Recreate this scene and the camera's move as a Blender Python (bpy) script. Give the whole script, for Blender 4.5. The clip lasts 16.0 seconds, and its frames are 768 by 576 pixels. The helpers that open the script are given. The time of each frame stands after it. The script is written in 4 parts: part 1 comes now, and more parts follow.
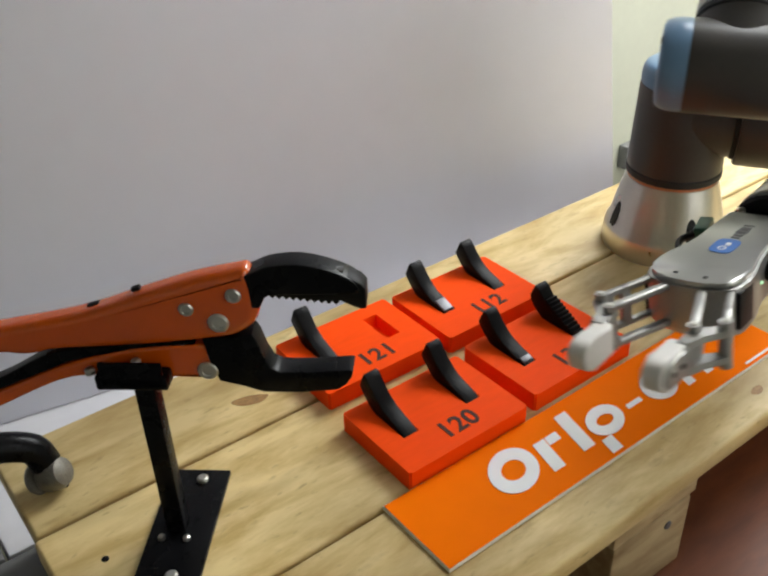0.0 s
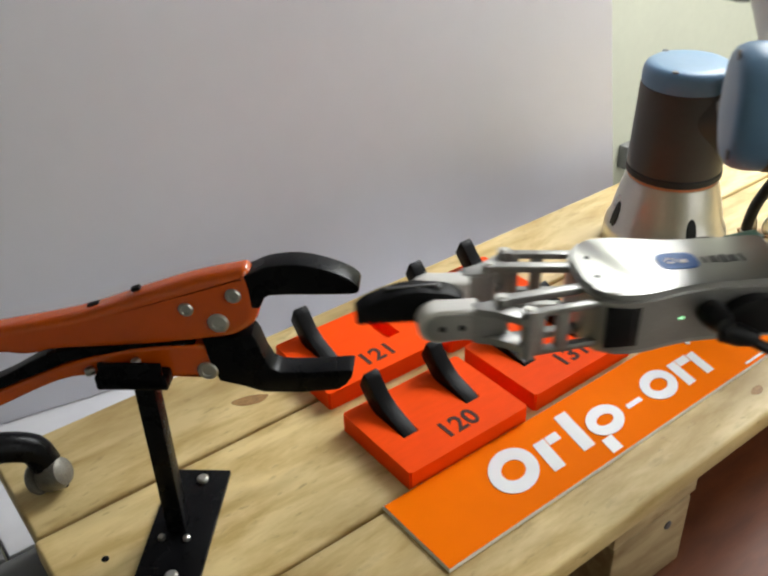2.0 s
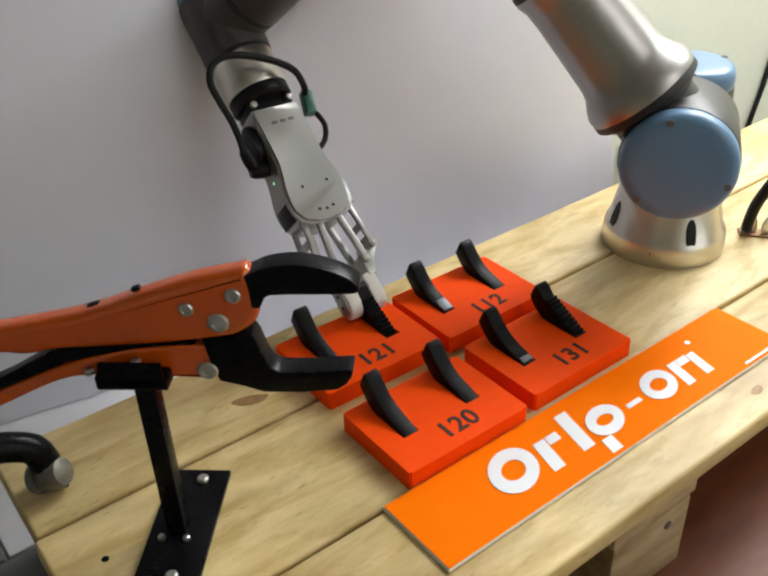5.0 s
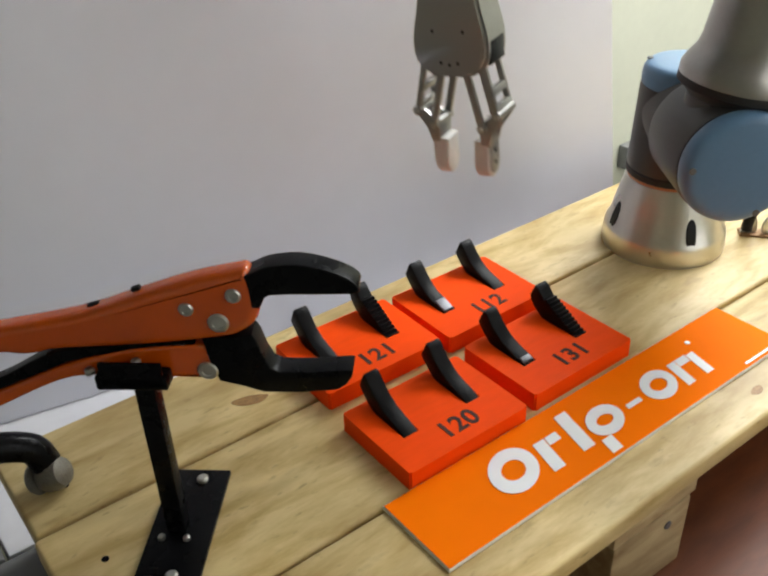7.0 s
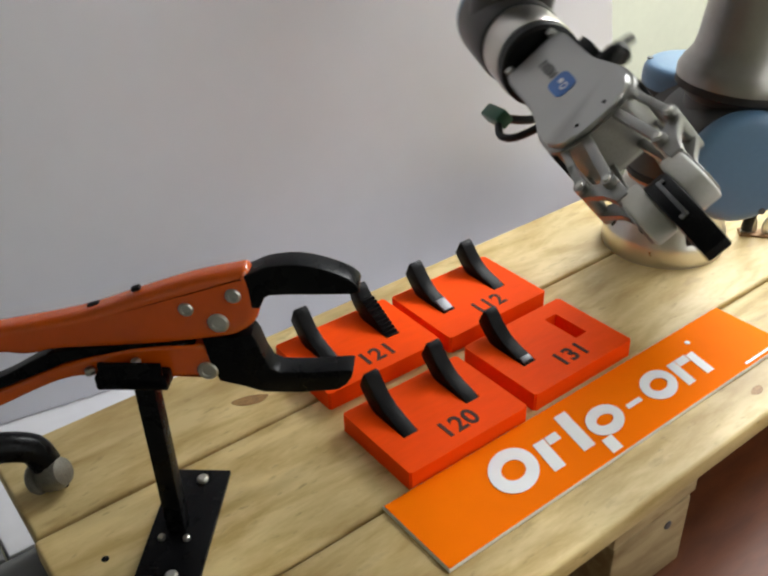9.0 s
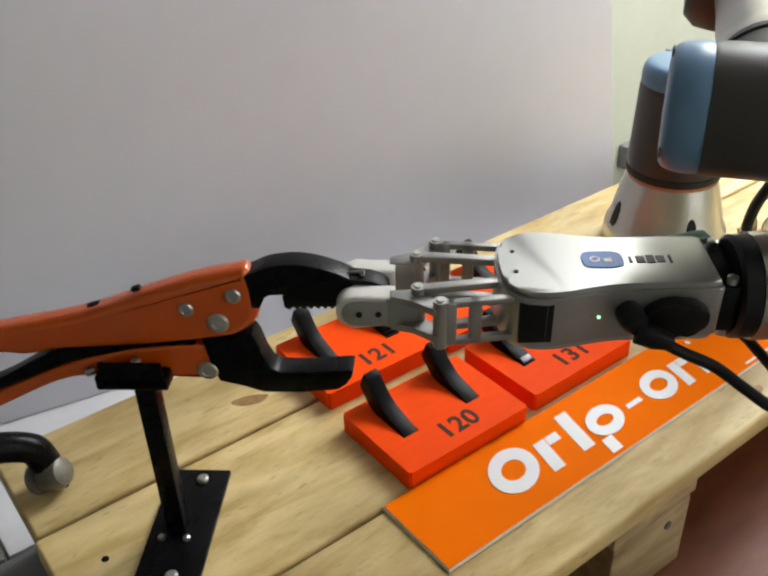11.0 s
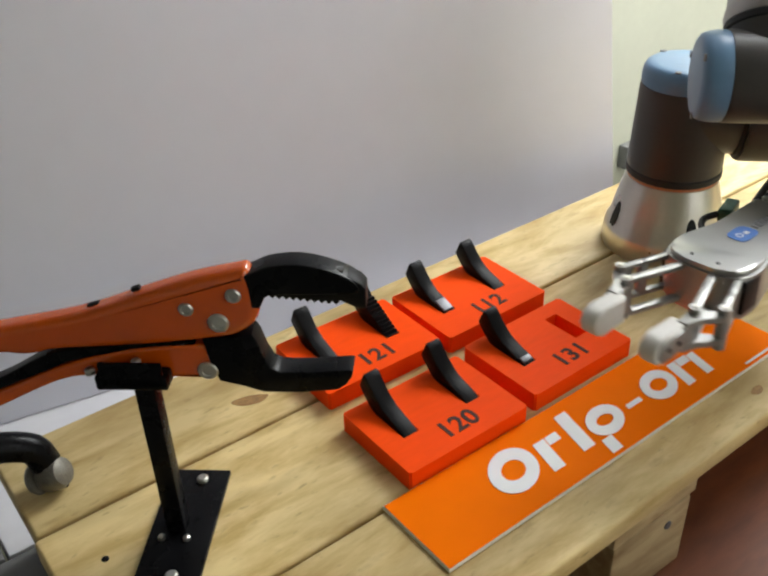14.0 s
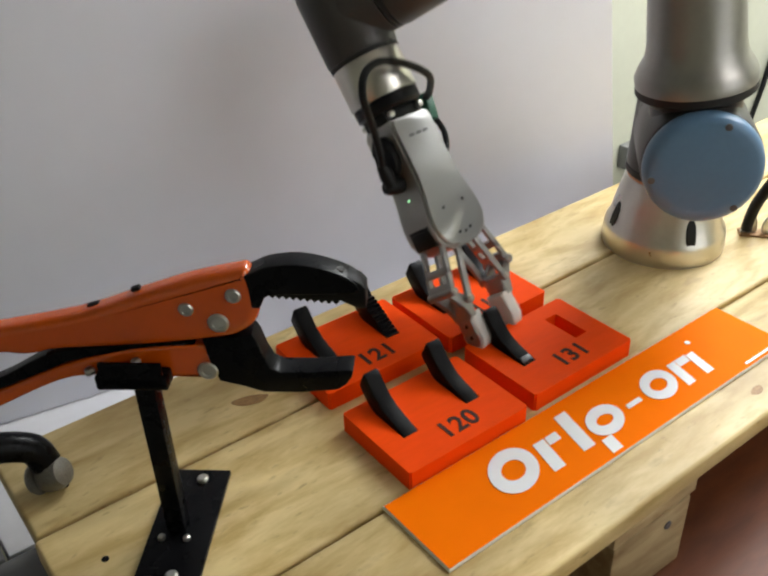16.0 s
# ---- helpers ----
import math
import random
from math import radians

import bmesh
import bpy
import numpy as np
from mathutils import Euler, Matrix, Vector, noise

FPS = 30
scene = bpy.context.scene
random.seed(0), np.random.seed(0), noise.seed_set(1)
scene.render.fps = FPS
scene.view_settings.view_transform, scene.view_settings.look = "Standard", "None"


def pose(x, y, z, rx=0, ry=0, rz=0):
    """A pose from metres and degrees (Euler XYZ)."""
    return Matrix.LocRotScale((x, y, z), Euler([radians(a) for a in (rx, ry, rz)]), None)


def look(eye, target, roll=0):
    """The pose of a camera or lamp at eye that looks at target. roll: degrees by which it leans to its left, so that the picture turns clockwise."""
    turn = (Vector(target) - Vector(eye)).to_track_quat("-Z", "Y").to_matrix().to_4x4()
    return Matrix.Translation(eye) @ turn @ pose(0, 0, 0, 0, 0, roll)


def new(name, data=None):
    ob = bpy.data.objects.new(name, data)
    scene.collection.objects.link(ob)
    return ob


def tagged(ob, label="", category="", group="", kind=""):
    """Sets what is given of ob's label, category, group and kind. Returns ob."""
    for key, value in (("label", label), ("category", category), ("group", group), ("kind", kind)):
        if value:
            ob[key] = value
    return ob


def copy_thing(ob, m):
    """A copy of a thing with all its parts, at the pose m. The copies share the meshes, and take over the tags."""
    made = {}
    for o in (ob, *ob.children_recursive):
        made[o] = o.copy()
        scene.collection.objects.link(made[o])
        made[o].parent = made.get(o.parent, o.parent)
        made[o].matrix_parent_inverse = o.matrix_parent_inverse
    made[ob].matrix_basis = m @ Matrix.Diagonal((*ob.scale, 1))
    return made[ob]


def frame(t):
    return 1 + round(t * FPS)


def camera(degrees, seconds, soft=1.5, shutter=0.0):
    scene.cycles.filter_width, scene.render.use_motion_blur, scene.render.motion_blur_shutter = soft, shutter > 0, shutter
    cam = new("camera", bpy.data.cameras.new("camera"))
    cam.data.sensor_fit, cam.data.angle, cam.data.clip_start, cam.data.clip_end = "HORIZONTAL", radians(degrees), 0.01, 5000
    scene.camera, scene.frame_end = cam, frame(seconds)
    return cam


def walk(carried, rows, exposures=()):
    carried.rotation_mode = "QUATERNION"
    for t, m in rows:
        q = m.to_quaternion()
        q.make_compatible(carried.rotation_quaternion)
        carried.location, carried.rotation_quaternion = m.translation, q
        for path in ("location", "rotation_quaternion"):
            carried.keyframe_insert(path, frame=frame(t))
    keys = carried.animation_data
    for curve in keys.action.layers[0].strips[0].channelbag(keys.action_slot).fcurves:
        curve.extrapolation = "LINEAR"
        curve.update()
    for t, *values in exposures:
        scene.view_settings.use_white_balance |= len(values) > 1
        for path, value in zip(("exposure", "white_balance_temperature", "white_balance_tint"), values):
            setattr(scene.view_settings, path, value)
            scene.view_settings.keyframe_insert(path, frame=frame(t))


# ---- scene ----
# ---- camera ----
cam = camera(47.68, 16.0, soft=2.4, shutter=0.5)
VIEW = look((-0.7383, -0.4829, 0.4783), (-0.2938, 0.1183, 0.0), -2.006)
walk(cam, [(0, VIEW), (16.0, VIEW)], exposures=[(0, -0.02), (2.2, -0.02), (2.8, 0.02), (3.4, 0.03), (9.2, 0.03), (10.9, -0.02), (13.6, -0.02), (14.5, 0.03), (15.2, 0.03), (16.0, 0.03)])

# ---- light: unseen ceiling luminaires of a closed room, with added fill ----
world = bpy.data.worlds.new("room_world")
world.use_nodes = True
world.node_tree.nodes["Background"].inputs[0].default_value = (0.9, 0.95, 1.0, 1)
world.node_tree.nodes["Background"].inputs[1].default_value = 0.05
scene.world = world


def area_lamp(name, place, target, size_x, size_y, watts, colour):
    data = bpy.data.lights.new(name, "AREA")
    data.shape, data.size, data.size_y, data.energy, data.color = "RECTANGLE", size_x, size_y, watts, colour
    ob = new(name, data)
    ob.matrix_basis = look(place, target)
    return ob


# key lamp, one set for glare on the gripper, and an added panel fill
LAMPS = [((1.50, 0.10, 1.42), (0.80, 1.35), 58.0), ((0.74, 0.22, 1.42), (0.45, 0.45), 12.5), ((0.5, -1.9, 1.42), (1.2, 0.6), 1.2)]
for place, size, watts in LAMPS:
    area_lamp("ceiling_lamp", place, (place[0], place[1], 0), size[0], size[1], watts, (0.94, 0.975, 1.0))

# front fill for the leaning panel, sent through an added south window
area_lamp("window_lamp", (0.55, -2.58, 0.6), (0.55, 0.0, 0.6), 1.95, 1.15, 3.0, (0.93, 0.97, 1.0))

# ---- materials ----


def node_mat(name, colour, rough=0.5, metal=0.0, scale=40.0, vary=0.12, bump=0.0, bump_scale=200.0, stretch=(1, 1, 1), coat=0.0, rough_vary=0.08, spec=0.5):
    """A surface with colour variation at two scales, and fine relief."""
    m = bpy.data.materials.new(name)
    m.use_nodes = True
    nt = m.node_tree
    b = nt.nodes["Principled BSDF"]
    b.inputs["Metallic"].default_value = metal
    b.inputs["Coat Weight"].default_value = coat
    b.inputs["Specular IOR Level"].default_value = spec
    tc = nt.nodes.new("ShaderNodeTexCoord")
    mp = nt.nodes.new("ShaderNodeMapping")
    mp.inputs["Scale"].default_value = stretch
    nt.links.new(tc.outputs["Object"], mp.inputs[0])
    n1 = nt.nodes.new("ShaderNodeTexNoise")
    n1.inputs["Scale"].default_value, n1.inputs["Detail"].default_value = scale, 5
    n2 = nt.nodes.new("ShaderNodeTexNoise")
    n2.inputs["Scale"].default_value, n2.inputs["Detail"].default_value = scale * 9, 3
    nt.links.new(mp.outputs[0], n1.inputs["Vector"])
    nt.links.new(mp.outputs[0], n2.inputs["Vector"])
    add = nt.nodes.new("ShaderNodeMath")
    add.operation = "ADD"
    nt.links.new(n1.outputs[0], add.inputs[0])
    nt.links.new(n2.outputs[0], add.inputs[1])
    ramp = nt.nodes.new("ShaderNodeMapRange")
    ramp.inputs[1].default_value, ramp.inputs[2].default_value = 0.6, 1.4
    ramp.inputs[3].default_value, ramp.inputs[4].default_value = 1 - vary, 1 + vary
    nt.links.new(add.outputs[0], ramp.inputs[0])
    mul = nt.nodes.new("ShaderNodeVectorMath")
    mul.operation = "SCALE"
    mul.inputs[0].default_value = colour
    nt.links.new(ramp.outputs[0], mul.inputs["Scale"])
    nt.links.new(mul.outputs[0], b.inputs["Base Color"])
    rr = nt.nodes.new("ShaderNodeMapRange")
    rr.inputs[3].default_value, rr.inputs[4].default_value = max(0.02, rough - rough_vary), min(1, rough + rough_vary)
    nt.links.new(n1.outputs[0], rr.inputs[0])
    nt.links.new(rr.outputs[0], b.inputs["Roughness"])
    if bump:
        n3 = nt.nodes.new("ShaderNodeTexNoise")
        n3.inputs["Scale"].default_value = bump_scale
        nt.links.new(mp.outputs[0], n3.inputs["Vector"])
        bp = nt.nodes.new("ShaderNodeBump")
        bp.inputs["Strength"].default_value, bp.inputs["Distance"].default_value = bump, 0.001
        nt.links.new(n3.outputs[0], bp.inputs["Height"])
        nt.links.new(bp.outputs[0], b.inputs["Normal"])
    return m


def wood_mat(name, light, dark, knots=True):
    """Sawn softwood: long grain, annual rings, brown knots, per-board tint."""
    m = bpy.data.materials.new(name)
    m.use_nodes = True
    nt = m.node_tree
    b = nt.nodes["Principled BSDF"]
    tc = nt.nodes.new("ShaderNodeTexCoord")
    info = nt.nodes.new("ShaderNodeObjectInfo")
    off = nt.nodes.new("ShaderNodeVectorMath")
    off.operation = "MULTIPLY_ADD"
    nt.links.new(info.outputs["Random"], off.inputs[0])
    off.inputs[1].default_value = (7, 3, 5)
    nt.links.new(tc.outputs["Object"], off.inputs[2])
    mp = nt.nodes.new("ShaderNodeMapping")
    mp.inputs["Scale"].default_value = (0.26, 1, 1)
    nt.links.new(off.outputs[0], mp.inputs[0])
    warp = nt.nodes.new("ShaderNodeTexNoise")
    warp.inputs["Scale"].default_value, warp.inputs["Detail"].default_value = 14, 3
    nt.links.new(mp.outputs[0], warp.inputs["Vector"])
    add = nt.nodes.new("ShaderNodeVectorMath")
    add.operation = "MULTIPLY_ADD"
    nt.links.new(warp.outputs["Color"], add.inputs[0])
    add.inputs[1].default_value = (0.05, 0.05, 0.05)
    nt.links.new(mp.outputs[0], add.inputs[2])
    rings = nt.nodes.new("ShaderNodeTexNoise")
    rings.inputs["Scale"].default_value, rings.inputs["Detail"].default_value = 60, 4
    nt.links.new(add.outputs[0], rings.inputs["Vector"])
    grain = nt.nodes.new("ShaderNodeTexNoise")
    grain.inputs["Scale"].default_value, grain.inputs["Detail"].default_value = 420, 3
    nt.links.new(mp.outputs[0], grain.inputs["Vector"])
    mixg = nt.nodes.new("ShaderNodeMath")
    mixg.operation = "MULTIPLY_ADD"
    nt.links.new(grain.outputs[0], mixg.inputs[0])
    mixg.inputs[1].default_value = 0.18
    nt.links.new(rings.outputs[0], mixg.inputs[2])
    cr = nt.nodes.new("ShaderNodeValToRGB")
    cr.color_ramp.elements[0].position, cr.color_ramp.elements[1].position = 0.42, 0.72
    cr.color_ramp.elements[0].color, cr.color_ramp.elements[1].color = (*dark, 1), (*light, 1)
    nt.links.new(mixg.outputs[0], cr.inputs[0])
    big = nt.nodes.new("ShaderNodeTexNoise")
    big.inputs["Scale"].default_value, big.inputs["Detail"].default_value = 5, 2
    nt.links.new(off.outputs[0], big.inputs["Vector"])
    tint = nt.nodes.new("ShaderNodeMapRange")
    tint.inputs[1].default_value, tint.inputs[2].default_value = 0.3, 0.7
    tint.inputs[3].default_value, tint.inputs[4].default_value = 0.70, 1.12
    nt.links.new(big.outputs[0], tint.inputs[0])
    sc = nt.nodes.new("ShaderNodeVectorMath")
    sc.operation = "SCALE"
    nt.links.new(cr.outputs[0], sc.inputs[0])
    nt.links.new(tint.outputs[0], sc.inputs["Scale"])
    last = sc.outputs[0]
    if knots:
        # thin brown checks and rubbed-in dirt along the grain
        ms = nt.nodes.new("ShaderNodeMapping")
        ms.inputs["Scale"].default_value = (0.45, 1.25, 1)
        nt.links.new(off.outputs[0], ms.inputs[0])
        for size, lo, hi, most, tone in ((150, 0.63, 0.77, 0.50, (0.20, 0.11, 0.035, 1)), (62, 0.62, 0.76, 0.40, (0.22, 0.13, 0.04, 1)), (11, 0.52, 0.72, 0.60, (0.30, 0.19, 0.06, 1))):
            st = nt.nodes.new("ShaderNodeTexNoise")
            st.inputs["Scale"].default_value, st.inputs["Detail"].default_value = size, 4
            nt.links.new(ms.outputs[0], st.inputs["Vector"])
            sm = nt.nodes.new("ShaderNodeMapRange")
            sm.inputs[1].default_value, sm.inputs[2].default_value, sm.inputs[4].default_value = lo, hi, most
            nt.links.new(st.outputs[0], sm.inputs[0])
            sx = nt.nodes.new("ShaderNodeMix")
            sx.data_type = "RGBA"
            nt.links.new(sm.outputs[0], sx.inputs[0])
            nt.links.new(last, sx.inputs[6])
            sx.inputs[7].default_value = tone
            last = sx.outputs[2]
        mk = nt.nodes.new("ShaderNodeMapping")
        mk.inputs["Scale"].default_value = (0.6, 1, 0.2)
        nt.links.new(off.outputs[0], mk.inputs[0])
        v = nt.nodes.new("ShaderNodeTexVoronoi")
        v.inputs["Scale"].default_value = 5.5
        nt.links.new(mk.outputs[0], v.inputs["Vector"])
        mr = nt.nodes.new("ShaderNodeMapRange")
        mr.inputs[1].default_value, mr.inputs[2].default_value = 0.03, 0.085
        mr.inputs[3].default_value, mr.inputs[4].default_value = 0.75, 0.0
        nt.links.new(v.outputs["Distance"], mr.inputs[0])
        mx = nt.nodes.new("ShaderNodeMix")
        mx.data_type = "RGBA"
        nt.links.new(mr.outputs[0], mx.inputs[0])
        nt.links.new(last, mx.inputs[6])
        mx.inputs[7].default_value = (0.16, 0.07, 0.025, 1)
        last = mx.outputs[2]
    nt.links.new(last, b.inputs["Base Color"])
    b.inputs["Roughness"].default_value = 0.5
    bp = nt.nodes.new("ShaderNodeBump")
    bp.inputs["Strength"].default_value, bp.inputs["Distance"].default_value = 0.35, 0.0006
    nt.links.new(mixg.outputs[0], bp.inputs["Height"])
    nt.links.new(bp.outputs[0], b.inputs["Normal"])
    return m


def glow_mat(name, colour, strength):
    m = bpy.data.materials.new(name)
    m.use_nodes = True
    b = m.node_tree.nodes["Principled BSDF"]
    b.inputs["Emission Color"].default_value, b.inputs["Emission Strength"].default_value = (*colour, 1), strength
    return m


M_PINE = wood_mat("pale_pine", (0.74, 0.575, 0.275), (0.52, 0.360, 0.130))
M_KNOT = node_mat("brown_knot", (0.30, 0.165, 0.055), 0.55, 0, 160, 0.5, 0.2, 300, (0.5, 1.4, 1))
M_PINE_RAW = wood_mat("rough_pine", (0.52, 0.40, 0.22), (0.30, 0.20, 0.09), False)
M_DESK = wood_mat("brown_desk_wood", (0.21, 0.060, 0.020), (0.14, 0.038, 0.013), False)
M_BLOCK = node_mat("orange_printed_plastic", (0.97, 0.075, 0.001), 0.55, 0, 30, 0.06, 0.12, 900, (0.2, 1, 1), spec=0.08)
M_SIGN = node_mat("orange_sign_vinyl", (0.97, 0.185, 0.0005), 0.5, 0, 6, 0.03, spec=0.02)
M_WHITE = node_mat("white_vinyl", (0.80, 0.80, 0.82), 0.4, 0, 10, 0.03)
M_FOAM = node_mat("white_board_edge", (0.76, 0.74, 0.66), 0.7, 0, 60, 0.06)
M_PAPER = node_mat("white_paper", (0.86, 0.86, 0.91), 0.75, 0, 8, 0.03)
M_PLIER = node_mat("orange_enamel", (0.56, 0.080, 0.002), 0.17, 0, 12, 0.08, 0, coat=1.0, rough_vary=0.03, spec=0.25)
M_BLACK = node_mat("black_burnished_steel", (0.0035, 0.0035, 0.004), 0.28, 0.0, 60, 0.25, 0.1, 500, spec=0.10)
M_BLACKP = node_mat("black_plastic", (0.006, 0.006, 0.0065), 0.42, 0, 60, 0.2, spec=0.2)
M_INSERT = node_mat("black_printed_plastic", (0.004, 0.004, 0.0045), 0.42, 0, 60, 0.2, 0.3, 900, (1, 1, 0.2), spec=0.12)
M_NUMBER = node_mat("dark_engraving", (0.05, 0.012, 0.006), 0.8, 0, 60, 0.2)
M_STEEL = node_mat("zinc_steel", (0.55, 0.54, 0.50), 0.32, 1.0, 80, 0.12)
M_DULL = node_mat("dull_steel", (0.17, 0.17, 0.18), 0.5, 0.8, 80, 0.15)
M_RIB = node_mat("polished_dark_steel", (0.13, 0.13, 0.13), 0.22, 0.9, 80, 0.1)
M_ALU = node_mat("satin_aluminium", (0.62, 0.59, 0.54), 0.3, 1.0, 20, 0.05, 0, coat=0.0)
M_TUBE = node_mat("anodised_tube", (0.36, 0.345, 0.325), 0.36, 1.0, 20, 0.05)
M_GREYPL = node_mat("dark_grey_housing", (0.048, 0.044, 0.041), 0.40, 0, 30, 0.08, 0.05, 600, spec=0.4)
M_LID = node_mat("blue_grey_lid", (0.125, 0.24, 0.39), 0.35, 0, 20, 0.05)
M_RUBBER = node_mat("black_rubber_seal", (0.010, 0.010, 0.010), 0.6, 0, 40, 0.2)
M_GRIP = node_mat("silver_gripper_paint", (0.42, 0.42, 0.405), 0.31, 0.85, 8, 0.02, rough_vary=0.03)
M_LINK = node_mat("cast_aluminium_link", (0.34, 0.335, 0.32), 0.40, 0.8, 70, 0.1, 0.08, 700)
M_PAD = node_mat("white_rubber_pad", (0.66, 0.64, 0.60), 0.55, 0, 30, 0.06, 0.15, 500)
M_LOGO = node_mat("blue_print", (0.05, 0.16, 0.48), 0.4, 0, 40, 0.08)
M_INK = node_mat("grey_print", (0.12, 0.12, 0.12), 0.5, 0, 40, 0.1)
M_GREEN = node_mat("green_plug", (0.015, 0.10, 0.06), 0.45, 0, 40, 0.1)
M_PANEL = node_mat("light_grey_panel", (0.71, 0.72, 0.80), 0.5, 0, 3, 0.02, 0.03, 300, spec=0.3)
M_WALL = node_mat("cream_wall_paint", (0.50, 0.505, 0.405), 0.8, 0, 4, 0.04, 0.15, 250)
M_CEIL = node_mat("white_ceiling_paint", (0.66, 0.66, 0.65), 0.85, 0, 4, 0.03)
M_FLOOR = node_mat("grey_floor", (0.22, 0.21, 0.20), 0.6, 0, 6, 0.12)
M_GREYDESK = node_mat("grey_desk_top", (0.15, 0.15, 0.145), 0.55, 0, 10, 0.08)
M_CLEAR = node_mat("dull_zinc_knob", (0.20, 0.19, 0.165), 0.45, 0.7, 90, 0.3, 0.3, 200)
M_LED = glow_mat("green_led", (0.35, 1.0, 0.45), 2.0)
M_LAMP = glow_mat("luminaire_glow", (1.0, 0.985, 0.97), 6.0)
# glow of the pane behind the added window
M_DAY_FILL = glow_mat("daylight", (0.93, 0.97, 1.0), 0.35)
M_AMBER_DULL = node_mat("rusty_steel", (0.24, 0.13, 0.05), 0.6, 0.3, 120, 0.4)
M_AMBER = node_mat("amber_seal", (0.62, 0.25, 0.12), 0.5, 0, 40, 0.1)

# ---- mesh helpers ----
I4 = Matrix.Identity(4)


def part(name, bm, material, parent=None, label="", sharp=35):
    me = bpy.data.meshes.new(name)
    bmesh.ops.recalc_face_normals(bm, faces=bm.faces)
    bm.to_mesh(me)
    bm.free()
    me.materials.append(material)
    me.shade_smooth()
    me.set_sharp_from_angle(angle=radians(sharp))
    ob = new(name, me)
    if parent:
        ob.parent = parent
    if label:
        ob["label"] = label
    return ob


def box(sx, sy, sz, m=I4, bevel=0.0, seg=2, bm=None):
    """A box centred on m, with rounded edges."""
    bm = bm or bmesh.new()
    geo = bmesh.ops.create_cube(bm, size=1, matrix=m @ Matrix.Diagonal((sx, sy, sz, 1)))
    if bevel:
        edges = {e for v in geo["verts"] for e in v.link_edges}
        bmesh.ops.bevel(bm, geom=list(edges), offset=bevel, segments=seg, affect="EDGES", profile=0.5)
    return bm


def turned(profile, m=I4, seg=40, bm=None):
    """A lathed solid: (radius, height) pairs along m's z axis, closed at both ends."""
    bm = bm or bmesh.new()
    rings = []
    for r, z in profile:
        rings.append([bm.verts.new(m @ Vector((r * math.cos(a), r * math.sin(a), z))) for a in (2 * math.pi * i / seg for i in range(seg))])
    for a, b in zip(rings, rings[1:]):
        for i in range(seg):
            bm.faces.new((a[i], a[(i + 1) % seg], b[(i + 1) % seg], b[i]))
    bm.faces.new(rings[0][::-1])
    bm.faces.new(rings[-1])
    return bm


def slab(points, depth, m=I4, bevel=0.0, seg=2, bm=None):
    """An outline in m's x-y plane, extruded by depth about that plane."""
    bm = bm or bmesh.new()
    low = [bm.verts.new(m @ Vector((x, y, -depth / 2))) for x, y in points]
    high = [bm.verts.new(m @ Vector((x, y, depth / 2))) for x, y in points]
    n = len(points)
    faces = [bm.faces.new(low[::-1]), bm.faces.new(high)]
    for i in range(n):
        faces.append(bm.faces.new((low[i], low[(i + 1) % n], high[(i + 1) % n], high[i])))
    if bevel:
        edges = list(faces[0].edges) + list(faces[1].edges)
        bmesh.ops.bevel(bm, geom=edges, offset=bevel, segments=seg, affect="EDGES", profile=0.5)
    return bm


def pillow(points, depth, r, m=I4, steps=4, bm=None):
    """An outline in m's x-y plane, depth thick, with edges rounded by the radius r."""
    bm = bm or bmesh.new()
    n = len(points)
    p = [Vector((x, y)) for x, y in points]
    area = sum(p[i].x * p[(i + 1) % n].y - p[(i + 1) % n].x * p[i].y for i in range(n))
    if area < 0:
        p.reverse()
    inward = []
    for i in range(n):
        d = (p[(i + 1) % n] - p[i - 1]).normalized()
        inward.append(Vector((-d.y, d.x)))
    levels = [(r * (1 - math.cos(a)), depth / 2 - r + r * math.sin(a)) for a in (math.pi / 2 * k / steps for k in range(steps + 1))]
    levels = [(c, -z) for c, z in reversed(levels)] + levels
    rings = [[bm.verts.new(m @ Vector((*(p[i] + inward[i] * c), z))) for i in range(n)] for c, z in levels]
    for a, b in zip(rings, rings[1:]):
        for i in range(n):
            bm.faces.new((a[i], a[(i + 1) % n], b[(i + 1) % n], b[i]))
    bm.faces.new(rings[0][::-1])
    bm.faces.new(rings[-1])
    return bm


def smooth_path(points, n=8, closed=False):
    """Catmull-Rom through points of any dimension."""
    pts = [Vector(p) for p in points]
    out = []
    last = len(pts) if closed else len(pts) - 1
    for i in range(last):
        if closed:
            p0, p1, p2, p3 = pts[i - 1], pts[i], pts[(i + 1) % len(pts)], pts[(i + 2) % len(pts)]
        else:
            p0, p1, p2, p3 = pts[max(i - 1, 0)], pts[i], pts[i + 1], pts[min(i + 2, len(pts) - 1)]
        for k in range(n):
            t = k / n
            out.append(0.5 * ((2 * p1) + (p2 - p0) * t + (2 * p0 - 5 * p1 + 4 * p2 - p3) * t * t + (3 * p1 - p0 - 3 * p2 + p3) * t ** 3))
    if not closed:
        out.append(pts[-1])
    return out


